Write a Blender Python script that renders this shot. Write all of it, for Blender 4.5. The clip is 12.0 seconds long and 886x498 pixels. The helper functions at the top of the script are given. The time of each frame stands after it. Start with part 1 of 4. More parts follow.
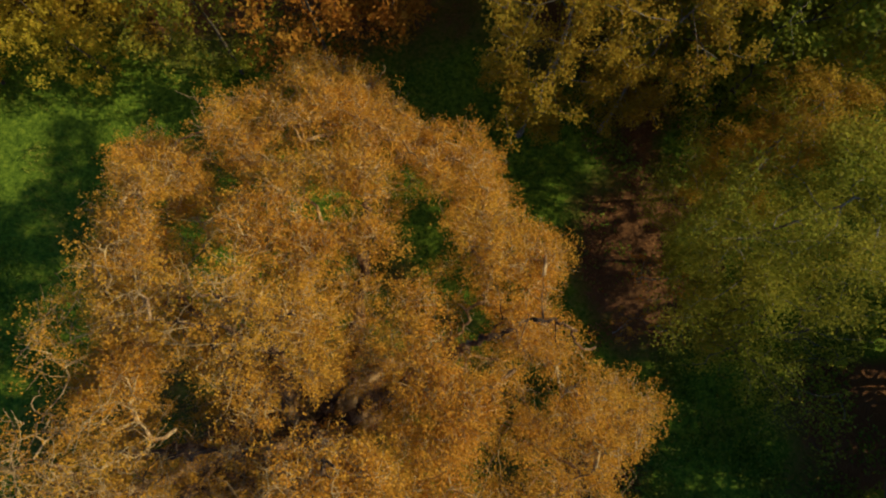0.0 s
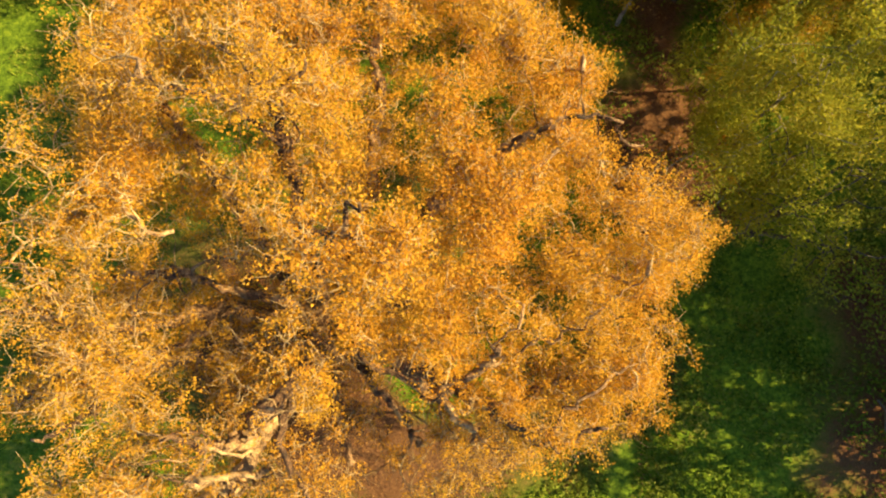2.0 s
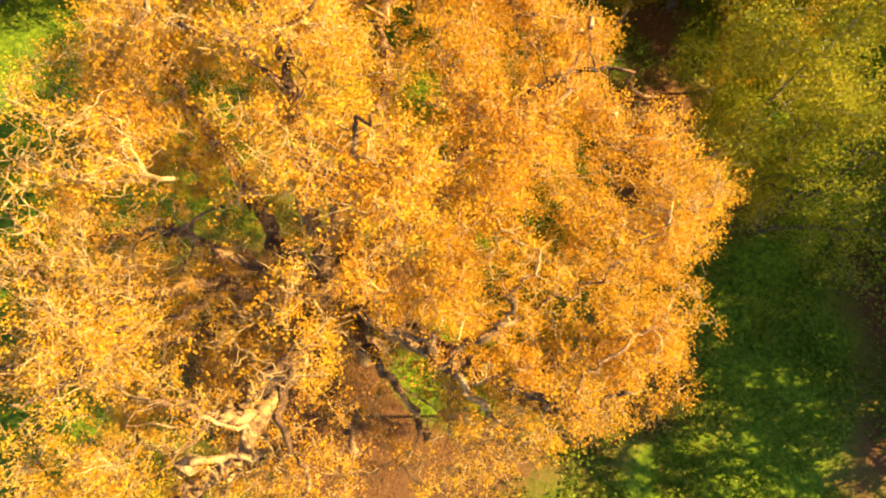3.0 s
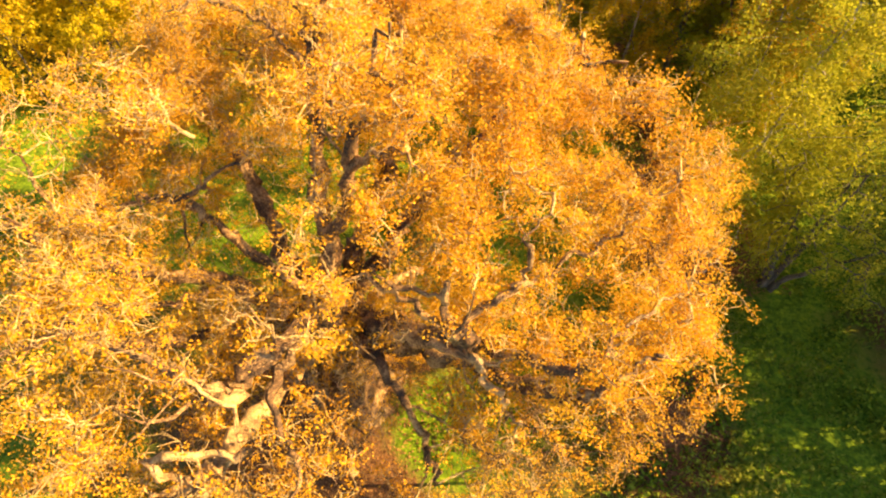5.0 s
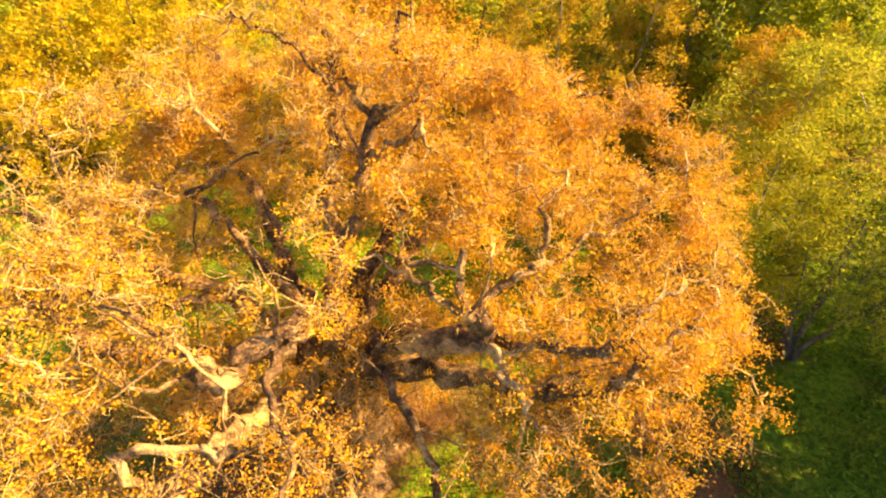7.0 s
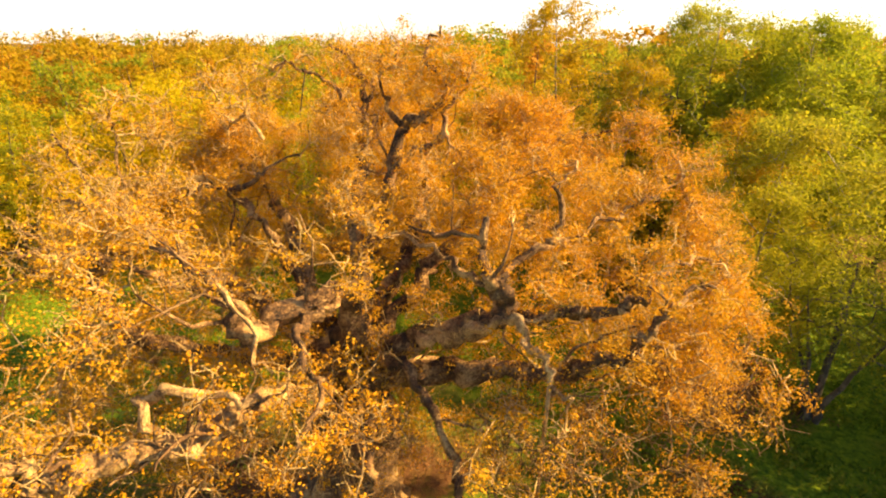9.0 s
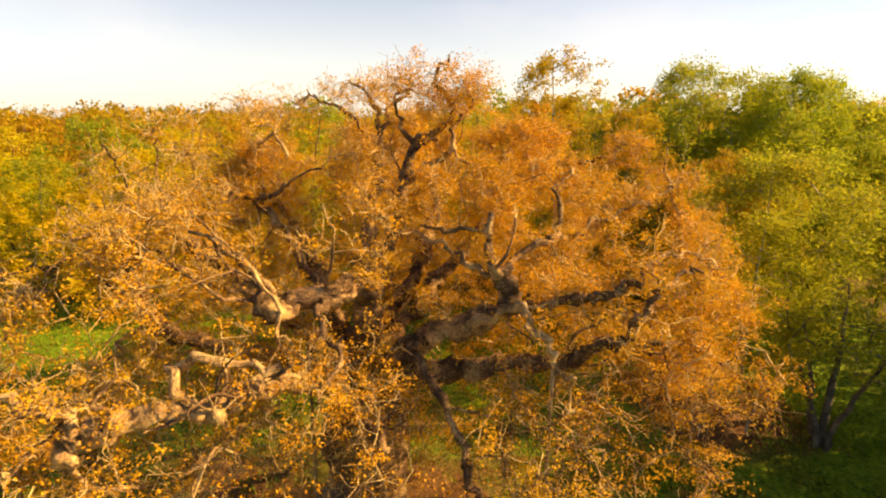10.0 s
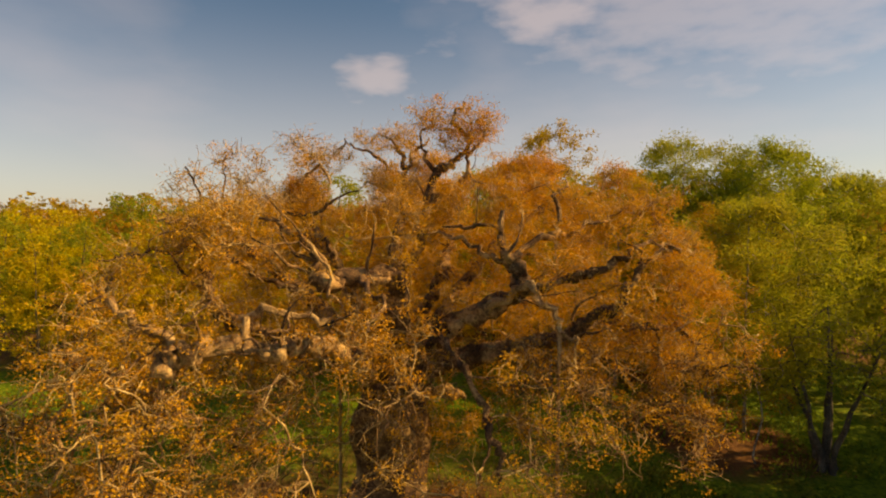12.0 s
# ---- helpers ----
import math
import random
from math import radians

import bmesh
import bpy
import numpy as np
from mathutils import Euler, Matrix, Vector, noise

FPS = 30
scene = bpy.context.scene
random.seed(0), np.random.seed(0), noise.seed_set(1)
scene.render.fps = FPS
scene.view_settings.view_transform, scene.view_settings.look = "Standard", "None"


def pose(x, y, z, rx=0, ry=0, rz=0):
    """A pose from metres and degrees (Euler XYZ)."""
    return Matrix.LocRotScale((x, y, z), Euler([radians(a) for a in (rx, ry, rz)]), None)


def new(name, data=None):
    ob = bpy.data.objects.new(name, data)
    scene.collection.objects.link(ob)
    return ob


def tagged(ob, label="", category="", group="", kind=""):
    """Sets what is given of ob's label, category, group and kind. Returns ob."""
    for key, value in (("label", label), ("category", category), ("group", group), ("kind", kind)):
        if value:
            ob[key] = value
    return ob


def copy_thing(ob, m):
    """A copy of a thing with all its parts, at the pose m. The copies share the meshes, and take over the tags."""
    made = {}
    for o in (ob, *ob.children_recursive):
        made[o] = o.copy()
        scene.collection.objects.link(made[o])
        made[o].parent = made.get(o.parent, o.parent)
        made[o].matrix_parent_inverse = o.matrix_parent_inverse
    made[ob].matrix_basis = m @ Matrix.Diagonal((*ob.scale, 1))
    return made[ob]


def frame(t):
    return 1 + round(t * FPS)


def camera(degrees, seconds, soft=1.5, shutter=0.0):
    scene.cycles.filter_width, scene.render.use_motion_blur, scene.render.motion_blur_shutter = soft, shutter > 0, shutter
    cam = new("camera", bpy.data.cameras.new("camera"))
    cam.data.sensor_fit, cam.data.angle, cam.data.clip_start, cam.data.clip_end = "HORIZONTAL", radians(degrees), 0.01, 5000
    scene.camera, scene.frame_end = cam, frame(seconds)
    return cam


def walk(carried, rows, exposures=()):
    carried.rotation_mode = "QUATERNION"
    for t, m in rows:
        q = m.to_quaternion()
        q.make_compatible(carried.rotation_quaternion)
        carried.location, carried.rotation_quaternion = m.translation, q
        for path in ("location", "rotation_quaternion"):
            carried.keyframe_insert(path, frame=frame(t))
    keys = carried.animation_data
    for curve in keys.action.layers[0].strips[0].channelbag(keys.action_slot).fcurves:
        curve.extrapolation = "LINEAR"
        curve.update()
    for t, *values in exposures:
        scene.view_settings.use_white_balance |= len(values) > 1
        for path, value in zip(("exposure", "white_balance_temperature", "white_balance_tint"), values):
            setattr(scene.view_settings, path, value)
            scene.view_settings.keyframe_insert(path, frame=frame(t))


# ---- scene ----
cam = camera(82.4, 12.0, soft=2.1)
walk(cam, [
    (0.0, pose(4.165, 8.028, 31.766, 10.456, 0, 1.373) @ pose(0, 0, 0, 0, 0, 0.120)),
    (0.5, pose(3.910, 6.461, 30.971, 10.339, 0, 1.132) @ pose(0, 0, 0, 0, 0, 0.156)),
    (1.0, pose(3.677, 4.875, 30.177, 10.275, 0, 0.879) @ pose(0, 0, 0, 0, 0, 0.172)),
    (1.5, pose(3.481, 3.311, 29.395, 10.474, 0, 0.598) @ pose(0, 0, 0, 0, 0, 0.139)),
    (2.0, pose(3.312, 1.844, 28.670, 11.228, 0, 0.339) @ pose(0, 0, 0, 0, 0, 0.075)),
    (2.5, pose(3.142, 0.506, 28.009, 13.145, 0, 0.147) @ pose(0, 0, 0, 0, 0, -0.006)),
    (3.0, pose(2.986, -0.732, 27.368, 16.723, 0, 0.016) @ pose(0, 0, 0, 0, 0, -0.117)),
    (3.5, pose(2.877, -1.916, 26.710, 20.590, 0, -0.119) @ pose(0, 0, 0, 0, 0, -0.233)),
    (5.5, pose(2.529, -6.584, 23.835, 39.201, 0, -0.023) @ pose(0, 0, 0, 0, 0, -0.563)),
    (6.0, pose(2.407, -7.300, 23.017, 43.317, 0, -0.285) @ pose(0, 0, 0, 0, 0, -0.287)),
    (6.5, pose(2.267, -8.007, 22.172, 47.380, 0, -0.579) @ pose(0, 0, 0, 0, 0, -0.066)),
    (7.0, pose(2.096, -8.730, 21.265, 51.517, 0, -0.781) @ pose(0, 0, 0, 0, 0, 0.100)),
    (9.0, pose(1.344, -11.823, 17.944, 67.260, 0, -1.025) @ pose(0, 0, 0, 0, 0, 0.616)),
    (9.5, pose(1.265, -12.746, 17.167, 71.037, 0, -0.674) @ pose(0, 0, 0, 0, 0, 0.505)),
    (10.0, pose(1.196, -13.674, 16.337, 74.937, 0, -0.448) @ pose(0, 0, 0, 0, 0, 0.395)),
    (10.5, pose(1.144, -14.547, 15.532, 78.664, 0, -0.275) @ pose(0, 0, 0, 0, 0, 0.218)),
    (11.0, pose(1.060, -15.424, 14.758, 82.077, 0, -0.198) @ pose(0, 0, 0, 0, 0, 0.159)),
    (11.5, pose(0.855, -16.320, 13.991, 84.866, 0, -0.093) @ pose(0, 0, 0, 0, 0, 0.027)),
    (12.0, pose(0.600, -17.249, 13.219, 86.591, 0, 0.018) @ pose(0, 0, 0, 0, 0, -0.054)),
], exposures=[(0.0, -0.3, 5200, 8), (0.8, 0.5, 5500, 9), (1.6, 1.02, 6000, 10), (2.6, 1.62, 6700, 12), (3.6, 1.84, 7300, 17), (7.0, 1.99, 7600, 19), (9.5, 1.33, 7900, 19), (10.5, 0.97, 8200, 20), (11.2, 0.62, 8250, 20), (12.0, 0.25, 8300, 20)])

# ---- sky and sun ----
SUN_TO = Vector((-0.83, -0.03, -0.54)).normalized()
sun = new("sun", bpy.data.lights.new("sun", "SUN"))
sun.data.energy, sun.data.angle, sun.data.color = 5.7, radians(0.6), (1.0, 0.74, 0.33)
sun.rotation_euler = SUN_TO.to_track_quat("-Z", "Y").to_euler()

world = bpy.data.worlds.new("sky")
scene.world = world
world.use_nodes = True
wt = world.node_tree
wt.nodes.clear()
w_out = wt.nodes.new("ShaderNodeOutputWorld")
w_bg = wt.nodes.new("ShaderNodeBackground")
w_sky = wt.nodes.new("ShaderNodeTexSky")
w_sky.sky_type, w_sky.sun_disc = "NISHITA", False
w_sky.sun_elevation = math.asin(-SUN_TO.z)
w_sky.sun_rotation = math.atan2(-SUN_TO.x, -SUN_TO.y)
w_sky.air_density, w_sky.dust_density, w_sky.ozone_density = 1.0, 0.5, 1.8
w_bg.inputs["Strength"].default_value = 0.07
# drifting broken cloud over the whole sky
w_tc = wt.nodes.new("ShaderNodeTexCoord")
w_map = wt.nodes.new("ShaderNodeMapping")
w_map.inputs["Scale"].default_value = (1.0, 1.0, 2.6)
w_map.inputs["Location"].default_value = (1.7, 0.4, 0.1)
w_noise = wt.nodes.new("ShaderNodeTexNoise")
w_noise.inputs["Scale"].default_value = 1.9
w_noise.inputs["Detail"].default_value = 6.0
w_ramp = wt.nodes.new("ShaderNodeValToRGB")
w_ramp.color_ramp.elements[0].position, w_ramp.color_ramp.elements[0].color = 0.50, (0, 0, 0, 1)
w_ramp.color_ramp.elements[1].position, w_ramp.color_ramp.elements[1].color = 0.72, (1, 1, 1, 1)
w_fac = wt.nodes.new("ShaderNodeMath")
w_fac.operation = "MULTIPLY_ADD"
w_fac.inputs[1].default_value = 0.13
w_fac.inputs[2].default_value = 0.0
# pale haze towards the horizon all round
w_sep = wt.nodes.new("ShaderNodeSeparateXYZ")
w_haze = wt.nodes.new("ShaderNodeMapRange")
w_haze.interpolation_type = "SMOOTHSTEP"
for socket, value in (("From Min", -0.02), ("From Max", 0.42), ("To Min", 0.38), ("To Max", 0.0)):
    w_haze.inputs[socket].default_value = value
w_sum = wt.nodes.new("ShaderNodeMath")
w_sum.operation, w_sum.use_clamp = "ADD", True
wt.links.new(w_tc.outputs["Generated"], w_sep.inputs[0])
wt.links.new(w_sep.outputs["Z"], w_haze.inputs["Value"])
wt.links.new(w_haze.outputs["Result"], w_sum.inputs[1])
wt.links.new(w_fac.outputs[0], w_sum.inputs[0])
w_puff = w_sum
w_flat = wt.nodes.new("ShaderNodeVectorMath")
w_flat.operation = "MULTIPLY"
w_flat.inputs[1].default_value = (1.0, 1.0, 1.9)
wt.links.new(w_tc.outputs["Generated"], w_flat.inputs[0])
for direction, size, depth in (((-0.125, 0.958, 0.260), 0.066, 0.40), ((0.185, 0.914, 0.360), 0.105, 0.40), ((0.477, 0.804, 0.355), 0.36, 0.3)):
    w_away = wt.nodes.new("ShaderNodeVectorMath")
    w_away.operation = "DISTANCE"
    w_away.inputs[1].default_value = (direction[0], direction[1], 1.9 * direction[2])
    w_wisp = wt.nodes.new("ShaderNodeTexNoise")
    w_wisp.inputs["Scale"].default_value, w_wisp.inputs["Detail"].default_value = 13.0, 6.0
    w_near = wt.nodes.new("ShaderNodeMath")
    w_near.operation = "MULTIPLY_ADD"
    w_near.inputs[1].default_value = -2.4 * size
    w_soft = wt.nodes.new("ShaderNodeMapRange")
    w_soft.interpolation_type = "SMOOTHSTEP"
    for socket, value in (("From Min", -1.15 * size), ("From Max", 0.45 * size), ("To Min", depth), ("To Max", 0.0)):
        w_soft.inputs[socket].default_value = value
    w_more = wt.nodes.new("ShaderNodeMath")
    w_more.operation, w_more.use_clamp = "MAXIMUM", True
    wt.links.new(w_flat.outputs["Vector"], w_away.inputs[0])
    wt.links.new(w_map.outputs["Vector"], w_wisp.inputs["Vector"])
    wt.links.new(w_wisp.outputs["Fac"], w_near.inputs[0])
    wt.links.new(w_away.outputs["Value"], w_near.inputs[2])
    wt.links.new(w_near.outputs[0], w_soft.inputs["Value"])
    wt.links.new(w_puff.outputs[0], w_more.inputs[0])
    wt.links.new(w_soft.outputs["Result"], w_more.inputs[1])
    w_puff = w_more
w_blue = wt.nodes.new("ShaderNodeMix")
w_blue.data_type, w_blue.blend_type = "RGBA", "MULTIPLY"
w_blue.inputs["Factor"].default_value = 1.0
w_blue.inputs["B"].default_value = (0.74, 1.01, 1.09, 1)
w_mix = wt.nodes.new("ShaderNodeMix")
w_mix.data_type = "RGBA"
w_mix.inputs["B"].default_value = (10.9, 9.7, 9.6, 1)
for a, b in ((w_tc.outputs["Generated"], w_map.inputs["Vector"]), (w_map.outputs["Vector"], w_noise.inputs["Vector"]),
             (w_noise.outputs["Fac"], w_ramp.inputs["Fac"]), (w_ramp.outputs["Color"], w_fac.inputs[0]), (w_puff.outputs[0], w_mix.inputs["Factor"]),
             (w_sky.outputs["Color"], w_blue.inputs["A"]), (w_blue.outputs["Result"], w_mix.inputs["A"]), (w_mix.outputs["Result"], w_bg.inputs["Color"]), (w_bg.outputs[0], w_out.inputs["Surface"])):
    wt.links.new(a, b)


# ---- materials ----
def material(name):
    m = bpy.data.materials.new(name)
    m.use_nodes = True
    t = m.node_tree
    return m, t, t.nodes["Principled BSDF"], t.nodes["Material Output"]


def ramp_node(t, stops):
    r = t.nodes.new("ShaderNodeValToRGB")
    while len(r.color_ramp.elements) < len(stops):
        r.color_ramp.elements.new(0.5)
    for e, (p, c) in zip(r.color_ramp.elements, stops):
        e.position, e.color = p, (*c, 1)
    return r


def noise_node(t, scale, detail=4.0, rough=0.55, vector=None):
    n = t.nodes.new("ShaderNodeTexNoise")
    n.inputs["Scale"].default_value, n.inputs["Detail"].default_value, n.inputs["Roughness"].default_value = scale, detail, rough
    if vector:
        t.links.new(vector, n.inputs["Vector"])
    return n


def mix_node(t, fac, a, b, blend="MIX"):
    m = t.nodes.new("ShaderNodeMix")
    m.data_type, m.blend_type = "RGBA", blend
    for value, socket in ((fac, "Factor"), (a, "A"), (b, "B")):
        if isinstance(value, (int, float)):
            m.inputs[socket].default_value = value
        elif isinstance(value, tuple):
            m.inputs[socket].default_value = (*value, 1)
        else:
            t.links.new(value, m.inputs[socket])
    return m.outputs["Result"]


def leaf_material(name, stops, patch, translucent=0.35, patch_scale=0.35):
    """Leaves: a colour for each leaf, drifting in patches through the crown, with some light coming through."""
    m, t, b, out = material(name)
    geo = t.nodes.new("ShaderNodeNewGeometry")
    tc = t.nodes.new("ShaderNodeTexCoord")
    r = ramp_node(t, stops)
    t.links.new(geo.outputs["Random Per Island"], r.inputs["Fac"])
    n = noise_node(t, patch_scale, 3.0, 0.6, tc.outputs["Object"])
    nr = ramp_node(t, [(0.42, (0, 0, 0)), (0.66, (1, 1, 1))])
    t.links.new(n.outputs["Fac"], nr.inputs["Fac"])
    col = mix_node(t, nr.outputs["Color"], r.outputs["Color"], mix_node(t, 0.7, r.outputs["Color"], patch))
    info = t.nodes.new("ShaderNodeObjectInfo")
    hs = t.nodes.new("ShaderNodeHueSaturation")
    mr = t.nodes.new("ShaderNodeMapRange")
    mr.inputs["To Min"].default_value, mr.inputs["To Max"].default_value = 0.485, 0.515
    t.links.new(info.outputs["Random"], mr.inputs["Value"])
    t.links.new(mr.outputs["Result"], hs.inputs["Hue"])
    t.links.new(col, hs.inputs["Color"])
    col = hs.outputs["Color"]
    t.links.new(col, b.inputs["Base Color"])
    b.inputs["Roughness"].default_value = 0.6
    b.inputs["Specular IOR Level"].default_value = 0.1
    tr = t.nodes.new("ShaderNodeBsdfTranslucent")
    t.links.new(col, tr.inputs["Color"])
    ms = t.nodes.new("ShaderNodeMixShader")
    ms.inputs["Fac"].default_value = translucent
    t.links.new(b.outputs[0], ms.inputs[1])
    t.links.new(tr.outputs[0], ms.inputs[2])
    t.links.new(ms.outputs[0], out.inputs["Surface"])
    return m


def bark_material(name, dark, mid, pale, scale=1.0, relief=0.5):
    m, t, b, out = material(name)
    tc = t.nodes.new("ShaderNodeTexCoord")
    n1 = noise_node(t, 1.3 * scale, 5.0, 0.6, tc.outputs["Object"])
    n2 = noise_node(t, 14.0 * scale, 6.0, 0.7, tc.outputs["Object"])
    r = ramp_node(t, [(0.40, dark), (0.5, mid), (0.60, pale)])
    mixv = t.nodes.new("ShaderNodeMath")
    mixv.operation = "MULTIPLY_ADD"
    mixv.inputs[1].default_value = 0.45
    t.links.new(n2.outputs["Fac"], mixv.inputs[0])
    half = t.nodes.new("ShaderNodeMath")
    half.operation = "MULTIPLY"
    half.inputs[1].default_value = 0.55
    t.links.new(n1.outputs["Fac"], half.inputs[0])
    t.links.new(half.outputs[0], mixv.inputs[2])
    t.links.new(mixv.outputs[0], r.inputs["Fac"])
    t.links.new(r.outputs["Color"], b.inputs["Base Color"])
    b.inputs["Roughness"].default_value = 0.85
    bump = t.nodes.new("ShaderNodeBump")
    bump.inputs["Strength"].default_value, bump.inputs["Distance"].default_value = relief, 0.05
    t.links.new(n2.outputs["Fac"], bump.inputs["Height"])
    t.links.new(bump.outputs[0], b.inputs["Normal"])
    return m


M_OAK_LEAF = leaf_material("oak_leaf", [(0.0, (0.42, 0.160, 0.013)), (0.3, (0.62, 0.265, 0.020)), (0.62, (0.72, 0.33, 0.027)), (1.0, (0.76, 0.39, 0.040))], (0.69, 0.385, 0.034), 0.38, 0.28)
M_BIRCH_LEAF = leaf_material("birch_leaf", [(0.0, (0.22, 0.27, 0.02)), (0.5, (0.31, 0.35, 0.028)), (1.0, (0.41, 0.41, 0.036))], (0.43, 0.38, 0.03), 0.6)
M_YELLOW_LEAF = leaf_material("yellow_leaf", [(0.0, (0.48, 0.35, 0.018)), (0.5, (0.66, 0.49, 0.026)), (1.0, (0.76, 0.58, 0.04))], (0.62, 0.51, 0.028), 0.6)
M_OCHRE_LEAF = leaf_material("ochre_leaf", [(0.0, (0.34, 0.21, 0.015)), (0.5, (0.48, 0.30, 0.02)), (1.0, (0.60, 0.40, 0.032))], (0.46, 0.34, 0.022), 0.55)
M_RUST_LEAF = leaf_material("rust_leaf", [(0.0, (0.30, 0.13, 0.013)), (0.5, (0.56, 0.26, 0.022)), (1.0, (0.68, 0.35, 0.035))], (0.50, 0.32, 0.025), 0.45)
M_FAR_LEAF = leaf_material("far_leaf", [(0.0, (0.24, 0.15, 0.015)), (0.5, (0.42, 0.26, 0.02)), (1.0, (0.54, 0.34, 0.035))], (0.26, 0.27, 0.025), 0.45, patch_scale=0.05)
M_BARK = bark_material("oak_bark", (0.022, 0.012, 0.006), (0.140, 0.070, 0.027), (0.49, 0.305, 0.125), 1.0, 0.9)
# paler, warmer oak bark: the sunlight on the limbs is in the colour
M_PALE_LIMB = bark_material("sunlit_limb", (0.09, 0.048, 0.020), (0.38, 0.225, 0.092), (0.71, 0.49, 0.22), 1.6, 0.9)
M_TWIG = bark_material("oak_twig_bark", (0.16, 0.095, 0.035), (0.42, 0.275, 0.11), (0.74, 0.54, 0.24), 2.0)
M_WOOD = bark_material("weathered_pole", (0.15, 0.10, 0.05), (0.32, 0.215, 0.10), (0.46, 0.33, 0.17), 1.5, 0.3)
M_BIRCH_BARK = bark_material("birch_bark", (0.05, 0.04, 0.03), (0.22, 0.19, 0.15), (0.45, 0.41, 0.34), 0.9)
M_DARK_BARK = bark_material("dark_bark", (0.03, 0.024, 0.017), (0.09, 0.07, 0.05), (0.17, 0.14, 0.10))


def ground_material():
    m, t, b, out = material("meadow_ground")
    tc = t.nodes.new("ShaderNodeTexCoord")
    big = noise_node(t, 0.12, 4.0, 0.6, tc.outputs["Object"])
    fine = noise_node(t, 3.5, 6.0, 0.7, tc.outputs["Object"])
    tiny = noise_node(t, 22.0, 4.0, 0.7, tc.outputs["Object"])
    grass = ramp_node(t, [(0.3, (0.026, 0.052, 0.005)), (0.5, (0.11, 0.18, 0.011)), (0.7, (0.25, 0.33, 0.02))])
    t.links.new(fine.outputs["Fac"], grass.inputs["Fac"])
    litter = ramp_node(t, [(0.3, (0.04, 0.020, 0.010)), (0.5, (0.145, 0.070, 0.030)), (0.72, (0.32, 0.168, 0.066))])
    t.links.new(tiny.outputs["Fac"], litter.inputs["Fac"])
    cover = t.nodes.new("ShaderNodeAttribute")
    cover.attribute_name = "litter"
    add = t.nodes.new("ShaderNodeMath")
    add.operation = "ADD"
    t.links.new(big.outputs["Fac"], add.inputs[0])
    t.links.new(cover.outputs["Fac"], add.inputs[1])
    add2 = t.nodes.new("ShaderNodeMath")
    add2.operation = "MULTIPLY_ADD"
    add2.inputs[1].default_value = 0.5
    t.links.new(fine.outputs["Fac"], add2.inputs[0])
    t.links.new(add.outputs[0], add2.inputs[2])
    edge = ramp_node(t, [(0.92, (0, 0, 0)), (1.12, (1, 1, 1))])
    half = t.nodes.new("ShaderNodeMath")
    half.operation = "MULTIPLY"
    half.inputs[1].default_value = 0.8
    t.links.new(add2.outputs[0], half.inputs[0])
    edge.color_ramp.elements[0].position, edge.color_ramp.elements[1].position = 0.72, 0.92
    t.links.new(half.outputs[0], edge.inputs["Fac"])
    col = mix_node(t, edge.outputs["Color"], grass.outputs["Color"], litter.outputs["Color"])
    t.links.new(col, b.inputs["Base Color"])
    b.inputs["Roughness"].default_value = 0.95
    b.inputs["Specular IOR Level"].default_value = 0.1
    bump = t.nodes.new("ShaderNodeBump")
    bump.inputs["Strength"].default_value, bump.inputs["Distance"].default_value = 0.8, 0.12
    t.links.new(fine.outputs["Fac"], bump.inputs["Height"])
    t.links.new(bump.outputs[0], b.inputs["Normal"])
    return m


M_GROUND = ground_material()
M_LITTER = leaf_material("fallen_leaf", [(0.0, (0.09, 0.04, 0.02)), (0.5, (0.24, 0.115, 0.04)), (1.0, (0.42, 0.23, 0.075))], (0.16, 0.075, 0.035), 0.1, 0.5)
M_GRASS = leaf_material("grass_blade", [(0.0, (0.045, 0.085, 0.006)), (0.5, (0.14, 0.22, 0.012)), (1.0, (0.28, 0.34, 0.03))], (0.31, 0.28, 0.04), 0.35, 0.2)


# ---- mesh helpers ----
RNG = np.random.default_rng(7)


def mesh_of(name, verts, faces, mat, smooth=False):
    """A mesh from arrays: verts (n, 3) and faces (m, k) with one k."""
    me = bpy.data.meshes.new(name)
    verts, faces = np.asarray(verts, np.float32), np.asarray(faces, np.int32)
    k = faces.shape[1]
    me.vertices.add(len(verts))
    me.vertices.foreach_set("co", verts.ravel())
    me.loops.add(faces.size)
    me.loops.foreach_set("vertex_index", faces.ravel())
    me.polygons.add(len(faces))
    me.polygons.foreach_set("loop_start", np.arange(0, faces.size, k, dtype=np.int32))
    if smooth:
        me.polygons.foreach_set("use_smooth", np.ones(len(faces), bool))
    me.update(calc_edges=True)
    me.materials.append(mat)
    return me


def part(name, me, parent=None, label=""):
    ob = new(name, me)
    if parent:
        ob.parent = parent
    if label:
        tagged(ob, label)
    return ob


def bmesh_mesh(name, bm, mat, smooth=True):
    me = bpy.data.meshes.new(name)
    bm.to_mesh(me)
    bm.free()
    me.materials.append(mat)
    for p in me.polygons:
        p.use_smooth = smooth
    return me


def unit(v):
    return v / np.maximum(np.linalg.norm(v, axis=-1, keepdims=True), 1e-9)


